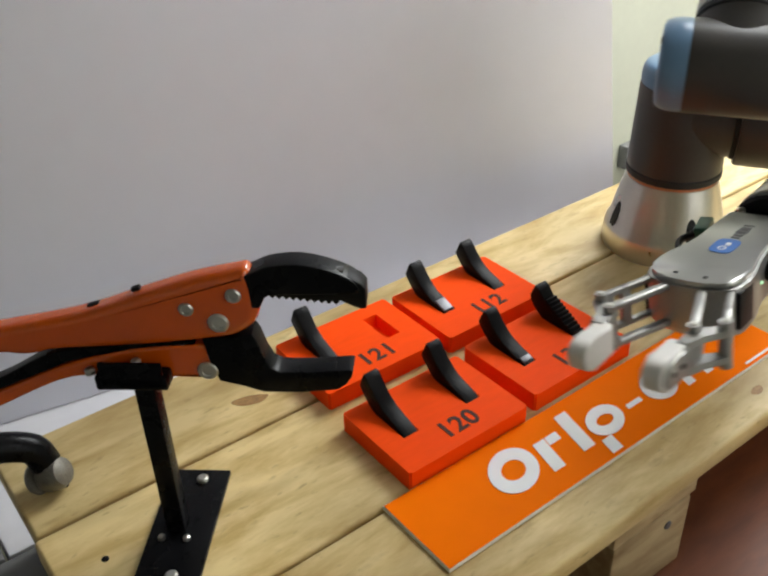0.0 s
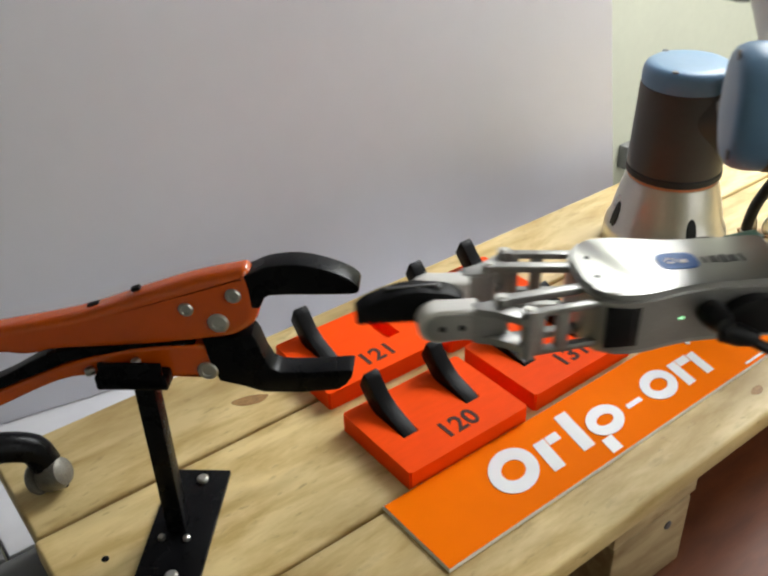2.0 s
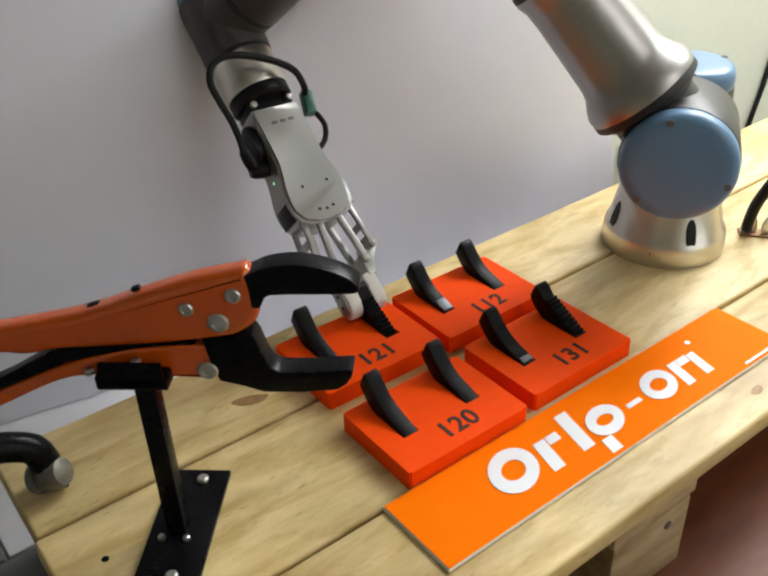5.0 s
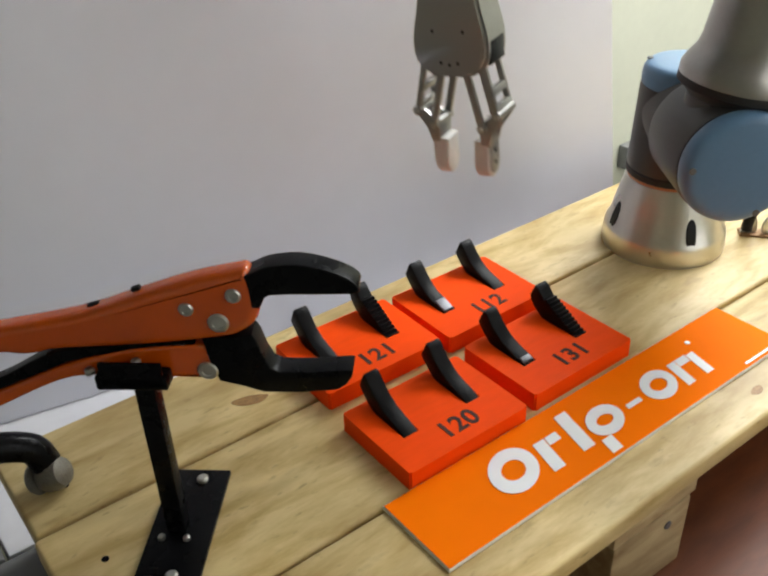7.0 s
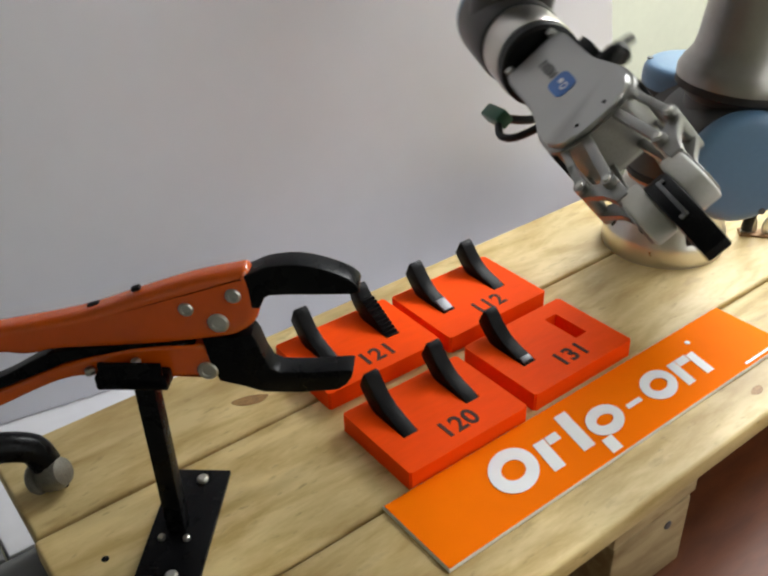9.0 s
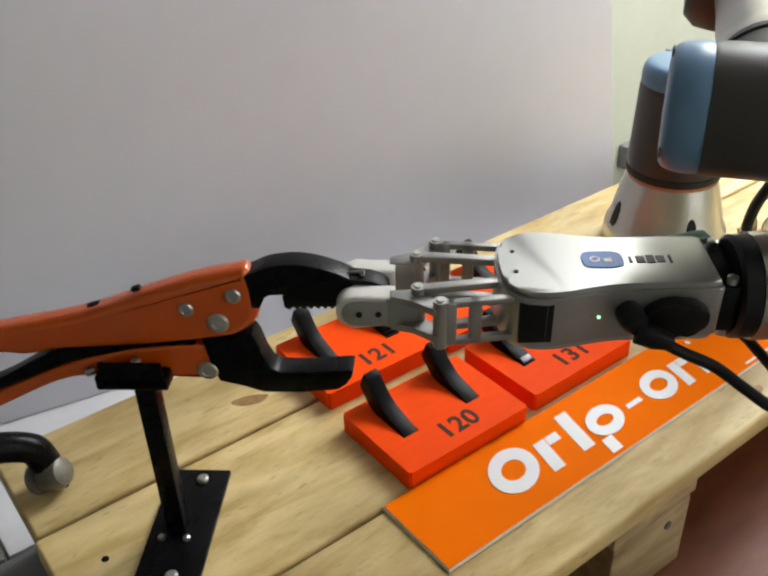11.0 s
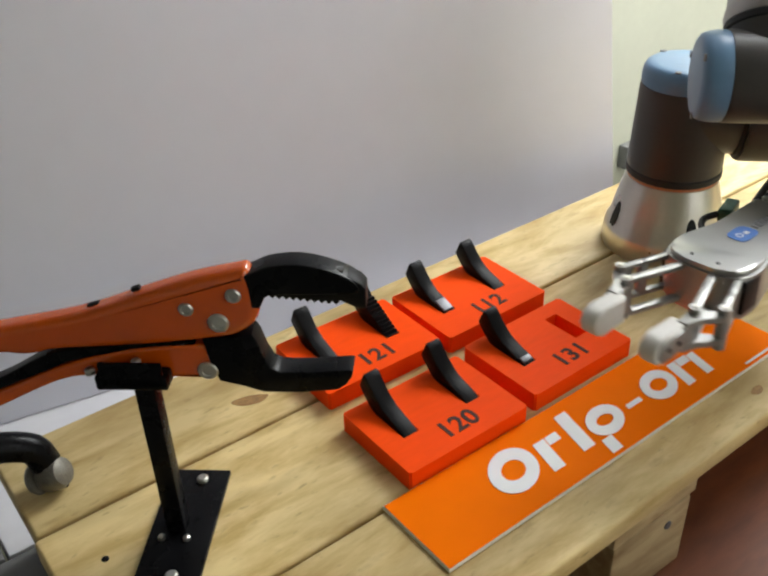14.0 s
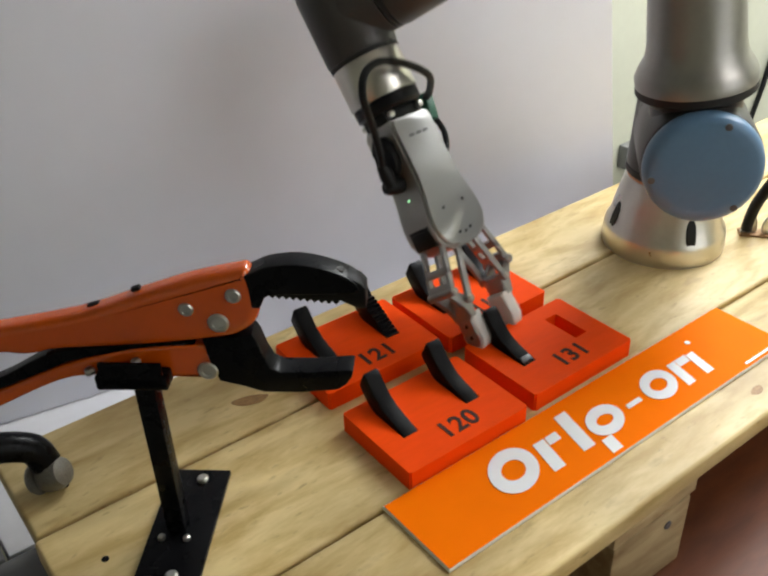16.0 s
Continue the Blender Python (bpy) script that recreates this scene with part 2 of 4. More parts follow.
def hose(points, r, seg=10, n=8, bm=None):
    """A round tube along a smooth path."""
    bm = bm or bmesh.new()
    path = smooth_path(points, n)
    rings, side = [], None
    for i, p in enumerate(path):
        d = (path[min(i + 1, len(path) - 1)] - path[max(i - 1, 0)]).normalized()
        if side is None:
            side = d.orthogonal().normalized()
        side = (side - d * side.dot(d)).normalized()
        up = d.cross(side)
        rings.append([bm.verts.new(p + r * (math.cos(a) * side + math.sin(a) * up)) for a in (2 * math.pi * k / seg for k in range(seg))])
    for a, b in zip(rings, rings[1:]):
        for k in range(seg):
            bm.faces.new((a[k], a[(k + 1) % seg], b[(k + 1) % seg], b[k]))
    bm.faces.new(rings[0][::-1])
    bm.faces.new(rings[-1])
    return bm


def axis(origin, z, x=(1, 0, 0)):
    """A frame with its z axis along z, its x axis near x."""
    z = Vector(z).normalized()
    x = Vector(x)
    x = (x - z * x.dot(z))
    x = x.normalized() if x.length > 1e-4 else z.orthogonal().normalized()
    y = z.cross(x)
    m = Matrix((x, y, z)).transposed().to_4x4()
    m.translation = Vector(origin)
    return m


# ---- the room ----
FLOOR_Z, CEIL_Z, DESK_Z = -0.87, 1.45, -0.115
X0, X1, Y0, Y1 = -2.6, 2.5, -2.6, 0.86


def shell(name, lo, hi, mat, label):
    c = [(a + b) / 2 for a, b in zip(lo, hi)]
    s = [b - a for a, b in zip(lo, hi)]
    return tagged(part(name, box(*s, Matrix.Translation(c)), mat), label, "wall" if "wall" in name else name, kind="structure")


shell("floor", (X0, Y0, FLOOR_Z - 0.1), (X1, Y1, FLOOR_Z), M_FLOOR, "plain grey floor of the workshop room")
shell("ceiling", (X0, Y0, CEIL_Z), (X1, Y1, CEIL_Z + 0.1), M_CEIL, "plain white painted ceiling over the bench")
shell("wall_north", (X0, Y1, FLOOR_Z), (X1, Y1 + 0.1, CEIL_Z), M_WALL, "cream painted wall behind the grey panel")
shell("wall_west", (X0 - 0.1, Y0, FLOOR_Z), (X0, Y1, CEIL_Z), M_WALL, "cream painted wall of the room")
shell("wall_east", (X1, Y0, FLOOR_Z), (X1 + 0.1, Y1, CEIL_Z), M_WALL, "cream painted wall beyond the robot")
# opening of the unseen window, added behind the camera for the fill
WIN = (-0.45, 1.55, 0.0, 1.2)
shell("wall_south_low", (X0, Y0 - 0.1, FLOOR_Z), (X1, Y0, WIN[2]), M_WALL, "cream painted wall under the window")
shell("wall_south_high", (X0, Y0 - 0.1, WIN[3]), (X1, Y0, CEIL_Z), M_WALL, "cream painted wall over the window")
shell("wall_south_side", (X0, Y0 - 0.1, WIN[2]), (WIN[0], Y0, WIN[3]), M_WALL, "cream painted wall beside the window")
shell("wall_south_end", (WIN[1], Y0 - 0.1, WIN[2]), (X1, Y0, WIN[3]), M_WALL, "cream painted wall beside the window")
window = tagged(new("window_1"), "white-framed window added out of view as fill light", "window", kind="structure")
cx, cz, wx, wz = (WIN[0] + WIN[1]) / 2, (WIN[2] + WIN[3]) / 2, WIN[1] - WIN[0], WIN[3] - WIN[2]
for x in (WIN[0] + 0.025, cx, WIN[1] - 0.025):
    part("window_frame", box(0.05, 0.05, wz, pose(x, Y0 - 0.05, cz), 0.004), M_CEIL, window)
for z in (WIN[2] + 0.025, WIN[3] - 0.025):
    part("window_rail", box(wx - 0.1, 0.05, 0.05, pose(cx, Y0 - 0.045, z), 0.004), M_CEIL, window)
tagged(part("backdrop_daylight", box(wx, 0.01, wz, pose(cx, Y0 - 0.11, cz)), M_DAY_FILL), "plain glowing pane outside the added window, for fill light", "sky", kind="structure")

# leaning grey panel behind the pallet
yaw, lean = -10.1, -10
PANEL = pose(0.140, 0.166, DESK_Z + 0.002, lean, 0, yaw)
panel = tagged(part("backdrop_panel", box(1.9, 0.012, 1.35, PANEL @ Matrix.Translation((-0.95, 0.008, 0.675)), 0.002), M_PANEL),
               "large light grey panel leaning back behind the wooden pallet", "panel", kind="structure")


def desk(name, lo, hi, mat, label):
    root = tagged(new(name), label, "desk")
    c = [(a + b) / 2 for a, b in zip(lo, hi)]
    part("desk_top", box(hi[0] - lo[0], hi[1] - lo[1], 0.03, Matrix.Translation((c[0], c[1], DESK_Z - 0.015)), 0.003), mat, root)
    for x in (lo[0] + 0.06, hi[0] - 0.06):
        for y in (lo[1] + 0.06, hi[1] - 0.06):
            part("leg", box(0.05, 0.05, DESK_Z - 0.03 - FLOOR_Z, Matrix.Translation((x, y, (DESK_Z - 0.03 + FLOOR_Z) / 2)), 0.004), M_GREYDESK, root)
    return root


desk("brown_desk", (-0.50, -0.60), (1.0, 0.128), M_DESK, "brown wood-grain desk under the wooden pallet")
desk("grey_desk", (-1.9, -0.60), (-0.503, 0.128), M_GREYDESK, "dark grey desk under the end of the wooden pallet")
desk("white_desk", (-0.700, 0.1305), (0.16, 0.72), M_PAPER, "white desk top behind the wooden pallet")
desk("grey_desk", (-1.9, 0.1305), (-0.703, 0.72), M_GREYDESK, "dark grey desk beside the white desk")
# housings above the view; the last one only carries the added fill
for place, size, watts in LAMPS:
    lamp = tagged(new("ceiling_light"), "flat rectangular white ceiling luminaire out of view, switched on", "ceiling light", group="ceiling lights")
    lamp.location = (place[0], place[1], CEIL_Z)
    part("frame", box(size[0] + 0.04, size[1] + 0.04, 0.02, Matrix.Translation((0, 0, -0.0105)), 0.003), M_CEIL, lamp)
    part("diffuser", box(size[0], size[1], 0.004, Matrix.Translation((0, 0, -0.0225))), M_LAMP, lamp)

# ---- the wooden pallet ----
pallet = tagged(new("wooden_pallet"), "pale pine pallet with three top boards, used as a robot bench", "pallet")
for y0, y1, x0, dz in ((-0.2348, -0.1206, -0.687, 0.0), (-0.1177, 0.0144, -0.6895, 0.0), (0.0175, 0.1235, -0.687, 0.0)):
    bm = box(1.25, y1 - y0, 0.02, pose(x0 + 0.625, (y0 + y1) / 2, -0.010 + dz), 0.0032, 3)
    part("board", bm, M_PINE, pallet)
for x in (-0.63, -0.30, 0.50):
    part("cross_board", box(0.10, 0.352, 0.018, pose(x, -0.0555, -0.0292), 0.002), M_PINE_RAW, pallet, "rough sawn cross board")
    for y in (-0.195, -0.05, 0.085):
        part("block", box(0.092, 0.072, 0.0755, pose(x, y, -0.0772, 0, 0, random.uniform(-2, 2)), 0.003), M_PINE_RAW, pallet, "rough sawn spacer block")
for x in (-0.30, 0.50):
    part("nail", turned([(0.004, 0), (0.004, 0.0012), (0.002, 0.002)], axis((x + 0.018, -0.2312, -0.056), (0, -1, 0)), 12), M_DULL, pallet, "dark nail head")
for x in (-0.655,):
    for y in (-0.075, -0.03, 0.052):
        nail = turned([(0.0028, -0.001), (0.0028, 0.0002), (0.0022, 0.0006)], pose(x + random.uniform(-0.008, 0.008), y + random.uniform(-0.008, 0.008), 0.0), 10)
        part("nail", nail, M_BLACK, pallet)

for x, y, a, b, turn in ((-0.490, 0.051, 0.0155, 0.0062, -20), (-0.150, -0.213, 0.0075, 0.0040, 8), (0.180, 0.070, 0.0110, 0.0060, 0)):
    oval = [(a * (1 + 0.12 * math.sin(3 * v)) * math.cos(v), b * math.sin(v)) for v in (2 * math.pi * i / 24 for i in range(24))]
    part("knot", slab(oval, 0.0012, pose(x, y, -0.0003, 0, 0, turn)), M_KNOT, pallet, "brown knot in the pine")

# ---- the sign board ----
sign = tagged(new("sign_board"), "long orange sign board with white lettering shapes lying on the pallet", "sign")
sign.location = (-0.2758, -0.1560, 0.0)
part("board", box(0.4031, 0.0735, 0.003, pose(0, 0, 0.0017), 0), M_FOAM, sign, "white foam board core")
part("face", box(0.4018, 0.0722, 0.0006, pose(0, 0, 0.0036), 0), M_SIGN, sign, "orange vinyl face")


def ring_shape(rx, ry, wide, m, n=36):
    """A flat white ring with a little thickness."""
    bm = bmesh.new()
    loops = []
    for k, z in ((0, -0.0002), (0, 0.0002), (wide, 0.0002), (wide, -0.0002)):
        loops.append([bm.verts.new(m @ Vector(((rx - k) * math.cos(a), (ry - k) * math.sin(a), z))) for a in (2 * math.pi * i / n for i in range(n))])
    for a, b in zip(loops, loops[1:] + loops[:1]):
        for i in range(n):
            bm.faces.new((a[i], a[(i + 1) % n], b[(i + 1) % n], b[i]))
    return bm


SZ, SLANT = 0.0042, 0.24


def flat_bar(x0, x1, y0, y1, lift=0.0):
    """A slanting white bar on the sign."""
    pts = [(x + SLANT * y, y) for x, y in ((x0, y0), (x1, y0), (x1, y1), (x0, y1))]
    part("white_bar", slab(pts, 0.0004, pose(0, 0, SZ + lift)), M_WHITE, sign)


def flat_arc(x, y, rx, ry, wide, start, stop, lift=0.0, n=40):
    """A slanting white band bent to an arc, from start to stop degrees."""
    turns = [radians(start + (stop - start) * i / n) for i in range(n + 1)]
    bm, rows = bmesh.new(), []
    for a in turns:
        c, d = math.cos(a), math.sin(a)
        ring = [(x + k * c, y + h * d, z) for k, h, z in ((rx, ry, 0), (rx, ry, 0.0004), (rx - wide, ry - wide, 0.0004), (rx - wide, ry - wide, 0))]
        rows.append([bm.verts.new((u + SLANT * v, v, SZ + lift + z)) for u, v, z in ring])
    for a, b in zip(rows, rows[1:]):
        for k in range(4):
            bm.faces.new((a[k], a[(k + 1) % 4], b[(k + 1) % 4], b[k]))
    if stop - start < 359:
        bm.faces.new(rows[0])
        bm.faces.new(rows[-1][::-1])
    part("white_arc", bm, M_WHITE, sign)


# a row of plain rings and bars
flat_arc(-0.1035, 0.0025, 0.0225, 0.0210, 0.0115, 0, 360)
flat_bar(-0.0755, -0.0635, -0.0185, 0.0125)
flat_bar(-0.0625, -0.0500, 0.0040, 0.0125)
flat_bar(-0.0420, -0.0290, -0.0175, 0.0245)
flat_bar(-0.0225, -0.0110, -0.0330, -0.0180)
flat_arc(-0.0050, -0.0035, 0.0190, 0.0155, 0.0100, 0, 360, 0.0002)
flat_bar(0.0215, 0.0390, -0.0070, -0.0022)
flat_arc(0.0645, -0.0025, 0.0190, 0.0165, 0.0095, 0, 360)
flat_bar(0.0875, 0.0975, -0.0195, 0.0095)
flat_bar(0.0985, 0.1120, 0.0010, 0.0095)
flat_bar(0.1130, 0.1225, -0.0195, 0.0080)
part("white_dot", turned([(0.0026, 0), (0.0026, 0.0004)], pose(0.1322, 0.0186, SZ), 16), M_WHITE, sign)
part("small_print", box(0.040, 0.0022, 0.0004, pose(0.165, -0.0325, SZ)), M_WHITE, sign, "line of small white print")


# ---- orange holder blocks ----
BW, BD, BH = 0.1215, 0.0876, 0.0174
SLOTS = (-0.0328, 0.0318)
SLOT_W, SLOT_Y0, SLOT_Y1 = 0.0150, -0.0105, 0.0270


def holder(number, x, y, turn):
    root = tagged(new("jaw_holder"), "bright orange printed block with two slots, marked %s" % number, "holder block", group="jaw holder blocks")
    root.matrix_basis = pose(x, y, 0, 0, 0, turn)
    # the body is built on a grid so that the slots are real pockets
    xs = [-BW / 2, SLOTS[0] - SLOT_W / 2, SLOTS[0] + SLOT_W / 2, SLOTS[1] - SLOT_W / 2, SLOTS[1] + SLOT_W / 2, BW / 2]
    ys = [-BD / 2, SLOT_Y0, SLOT_Y1, BD / 2]
    bm = bmesh.new()
    top = {(i, j): bm.verts.new((xs[i], ys[j], BH)) for i in range(6) for j in range(4)}
    for i in range(5):
        for j in range(3):
            f = (top[i, j], top[i + 1, j], top[i + 1, j + 1], top[i, j + 1])
            if j == 1 and i in (1, 3):
                low = [bm.verts.new((v.co.x, v.co.y, 0.004)) for v in f]
                for k in range(4):
                    bm.faces.new((f[k], f[(k + 1) % 4], low[(k + 1) % 4], low[k]))
                bm.faces.new(low)
            else:
                bm.faces.new(f)
    rim = [top[i, 0] for i in range(6)] + [top[5, j] for j in (1, 2, 3)] + [top[i, 3] for i in (4, 3, 2, 1, 0)] + [top[0, j] for j in (2, 1)]
    low = [bm.verts.new((v.co.x, v.co.y, 0.0)) for v in rim]
    n = len(rim)
    for k in range(n):
        bm.faces.new((rim[k], rim[(k + 1) % n], low[(k + 1) % n], low[k]))
    bm.faces.new(low[::-1])
    corners = [e for e in bm.edges if abs(e.verts[0].co.z - e.verts[1].co.z) > 0.01 and all(abs(abs(v.co.x) - BW / 2) < 1e-5 and abs(abs(v.co.y) - BD / 2) < 1e-5 for v in e.verts)]
    bmesh.ops.bevel(bm, geom=corners, offset=0.0015, segments=2, affect="EDGES")
    part("body", bm, M_BLOCK, root)
    cu = bpy.data.curves.new("number", "FONT")
    cu.body, cu.size, cu.extrude, cu.align_x, cu.align_y, cu.space_character = number, 0.0240, 0.0003, "CENTER", "CENTER", 1.05
    cu.offset = 0.0005
    tmp = bpy.data.objects.new("number", cu)
    scene.collection.objects.link(tmp)
    me = bpy.data.meshes.new_from_object(tmp.evaluated_get(bpy.context.evaluated_depsgraph_get()))
    bpy.data.objects.remove(tmp)
    me.materials.clear()
    me.materials.append(M_NUMBER)
    ob = new("number", me)
    ob.parent = root
    ob.matrix_basis = pose(0.0035, -0.0245, BH + 0.0001, 0, 0, 0)
    ob["label"] = "dark number %s on the block" % number
    return root


HOLDERS = {}
for number, x, y, turn in (("121", -0.3834, 0.0389, -0.86), ("112", -0.2543, 0.0346, -0.37), ("120", -0.3893, -0.0744, -0.29), ("131", -0.2539, -0.0693, 0.22)):
    HOLDERS[number] = holder(number, x, y, turn)

# ---- jaw inserts ----
# local frame: x thickness, z along the length from the held tip to the root, y across


def insert_mesh(style):
    """A curved plier jaw insert 62 mm long: arched back, toothed or flat face, thicker held tip."""
    back = [(0.0052, -0.0005), (0.0075, 0.004), (0.0105, 0.014), (0.0122, 0.026), (0.0118, 0.036), (0.0092, 0.048), (0.0055, 0.058), (0.0020, 0.0625)]
    face = [(-0.0035, 0.0622)]
    if style == "teeth":
        back = [(0.0035, -0.0005), (0.0070, 0.003), (0.0098, 0.010), (0.0112, 0.020)] + back[3:]
        for i in range(11):
            z = 0.0590 - i * 0.0042
            face += [(-0.0052 - 0.0002 * i, z), (-0.0034 - 0.0002 * i, z - 0.0021)]
    else:
        face += [(-0.0042, 0.054), (-0.0022, 0.042), (-0.0012, 0.032), (-0.0020, 0.024)]
    face += [(-0.0042, 0.015), (-0.0075, 0.007), (-0.0088, 0.002), (-0.0080, -0.0010)]
    pts = [(z, y * 1.15) for y, z in back + face]
    m = Matrix(((0, 0, 1, 0), (0, 1, 0, 0), (1, 0, 0, 0), (0, 0, 0, 1)))
    bm = pillow(pts, 0.0140, 0.0013, m, 2)
    return bm


INS_TOOTH = part("jaw_insert", insert_mesh("teeth"), M_INSERT)
tagged(INS_TOOTH, "curved black toothed jaw insert carried by the gripper", "jaw insert", "jaw inserts")
rib = box(0.0026, 0.0030, 0.032, pose(0, 0.0128, 0.029), 0.0004)
for x, z in ((0.0022, 0.0145), (-0.0022, 0.0435)):
    box(0.0046, 0.0030, 0.003, pose(x * 0.6, 0.0126 if z < 0.03 else 0.0120, z), 0.0004, bm=rib)
part("back_rib", rib, M_RIB, INS_TOOTH, "narrow bright rib along the back")
INS_FLAT = part("jaw_insert", insert_mesh("flat"), M_INSERT)
tagged(INS_FLAT, "curved black flat jaw insert standing in an orange holder", "jaw insert", "jaw inserts")


def seat_pose(number, slot):
    """The pose of an insert that leans in a holder's slot."""
    base = HOLDERS[number].matrix_basis
    tip = Vector((SLOTS[slot], 0.0455, 0.0385))
    root = Vector((SLOTS[slot], -0.0085, 0.0125))
    return base @ axis(tip, root - tip, (-1, 0, 0))


INS_A = INS_TOOTH
INS_B = copy_thing(INS_TOOTH, seat_pose("131", 1))
first = True
for number, slot in (("120", 0), ("120", 1), ("121", 0), ("112", 0), ("112", 1), ("131", 0)):
    if first:
        INS_FLAT.matrix_basis = seat_pose(number, slot)
        ob, first = INS_FLAT, False
    else:
        ob = copy_thing(INS_FLAT, seat_pose(number, slot))
    if (number, slot) in (("112", 0), ("131", 0)):
        part("steel_face", box(0.0110, 0.0016, 0.014 if number == "112" else 0.006, pose(0, -0.0048, 0.0505 if number == "112" else 0.054, 8), 0.0004), M_DULL, ob, "bright steel face plate")
        ob["label"] = "curved black jaw insert with a bright steel face"

# ---- plier stand and locking pliers ----
U, N = Vector((0.756, -0.655, 0)).normalized(), Vector((-0.655, -0.756, 0)).normalized()
P0 = Vector((-0.603, -0.041, 0))
STAND = Matrix((U, -N, Vector((0, 0, 1)))).transposed().to_4x4()
STAND.translation = P0
# flat frame of the pliers: x along them, y up, z towards the viewer's side
FLAT = STAND @ pose(0, 0, 0, 90, 0, 0)

FLATP = FLAT @ Matrix.Translation((0, 0, -0.007))
stand = tagged(new("tool_stand"), "black painted steel stand with a square post and foot plate", "stand")
stand.matrix_basis = STAND
part("foot_plate", box(0.045, 0.112, 0.004, pose(0.0045, 0.000, 0.002), 0.0006), M_BLACK, stand)
part("post", box(0.0135, 0.0125, 0.136, pose(0.001, 0, 0.072), 0.0012), M_BLACK, stand)
part("top_bracket", box(0.046, 0.024, 0.0105, pose(-0.004, 0, 0.1425), 0.0018), M_BLACK, stand)
part("cheek", box(0.040, 0.003, 0.018, pose(-0.003, -0.0105, 0.149), 0.001), M_BLACK, stand)
for y in (-0.045, 0.045):
    for x in (0.012,):
        part("bolt", turned([(0.0045, 0), (0.0045, 0.002), (0.003, 0.0034)], pose(x - 0.004, y, 0.004), 12), M_STEEL, stand, "bright bolt head")
for x in (-0.008, 0.010):
    part("weld", turned([(0.003, 0), (0.0026, 0.002), (0.001, 0.003)], pose(x, -0.012, 0.004), 8), M_STEEL, stand)
for x in (-0.001, -0.032):
    part("screw", turned([(0.0032, 0), (0.0032, 0.003), (0.002, 0.0042)], pose(x, -0.004, 0.152 if x > -0.02 else 0.1445), 12), M_STEEL, stand)

pliers = tagged(new("locking_pliers"), "large orange locking pliers with black jaws clamped on the stand", "pliers")


def flat_part(name, pts, depth, mat, z=0.0, bevel=0.0015, label="", n=5, smooth=True):
    line = [(v.x, v.y) for v in smooth_path([(x, y, 0) for x, y in pts], n, True)] if smooth else pts
    return part(name, pillow(line, depth, bevel, FLATP @ Matrix.Translation((0, 0, z))), mat, pliers, label, 48)


UPPER = [(-0.120, 0.1675), (-0.0837, 0.1759), (-0.0540, 0.1820), (-0.0251, 0.1892), (0.0042, 0.2000), (0.040, 0.2120), (0.066, 0.2180), (0.0735, 0.2190), (0.0768, 0.2140), (0.0785, 0.2020), (0.0785, 0.1880), (0.0740, 0.1790), (0.0640, 0.1725), (0.0548, 0.1700), (0.020, 0.1650), (-0.020, 0.1615), (-0.0535, 0.1590), (-0.0640, 0.1560), (-0.0760, 0.1548), (-0.0891, 0.1555), (-0.120, 0.1520)]
flat_part("upper_handle", UPPER, 0.018, M_PLIER, bevel=0.0062, label="glossy orange upper handle", n=3)
LOWER = [(-0.130, 0.1085), (-0.0977, 0.1252), (-0.0573, 0.1439), (-0.0194, 0.1570), (0.010, 0.1625), (0.0434, 0.1638), (0.0480, 0.1560), (0.0470, 0.1420), (0.0429, 0.1385), (0.010, 0.1390), (-0.030, 0.1395), (-0.0573, 0.1340), (-0.1014, 0.1118), (-0.130, 0.0970)]
flat_part("lower_handle", LOWER, 0.015, M_PLIER, bevel=0.003, label="glossy orange lower handle")
LEVER = [(-0.120, 0.1235), (-0.0900, 0.1385), (-0.0600, 0.1545), (-0.030, 0.1605), (0.030, 0.1655), (0.030, 0.1630), (-0.018, 0.1560), (-0.045, 0.1500), (-0.0573, 0.1445), (-0.0977, 0.1262), (-0.120, 0.1155)]
flat_part("release_lever", LEVER, 0.010, M_BLACK, 0.001, 0.001, "black release lever")
JAW = [(0.060, 0.2100), (0.0765, 0.2165), (0.085, 0.2205), (0.0940, 0.2222), (0.1040, 0.2228), (0.1150, 0.2210), (0.1260, 0.2174), (0.1345, 0.2132), (0.1388, 0.2095), (0.1400, 0.2062), (0.1380, 0.2036), (0.1300, 0.2028), (0.1070, 0.2024), (0.0865, 0.2016), (0.0825, 0.1975), (0.0795, 0.1925), (0.0700, 0.1950)]
flat_part("upper_jaw", JAW, 0.0165, M_BLACK, bevel=0.0013, label="black steel upper jaw", n=2)
LJAW = [(0.0420, 0.1700), (0.0600, 0.1710), (0.0730, 0.1735), (0.0755, 0.1690), (0.0785, 0.1570), (0.0825, 0.1480), (0.0880, 0.1448), (0.1100, 0.1450), (0.1310, 0.1472), (0.1336, 0.1465), (0.1326, 0.1420), (0.1290, 0.1360), (0.1232, 0.1318), (0.1000, 0.1290), (0.0763, 0.1290), (0.0640, 0.1335), (0.0491, 0.1375), (0.0450, 0.1500)]
flat_part("lower_jaw", LJAW, 0.0165, M_BLACK, bevel=0.0010, label="black steel lower jaw", n=1)
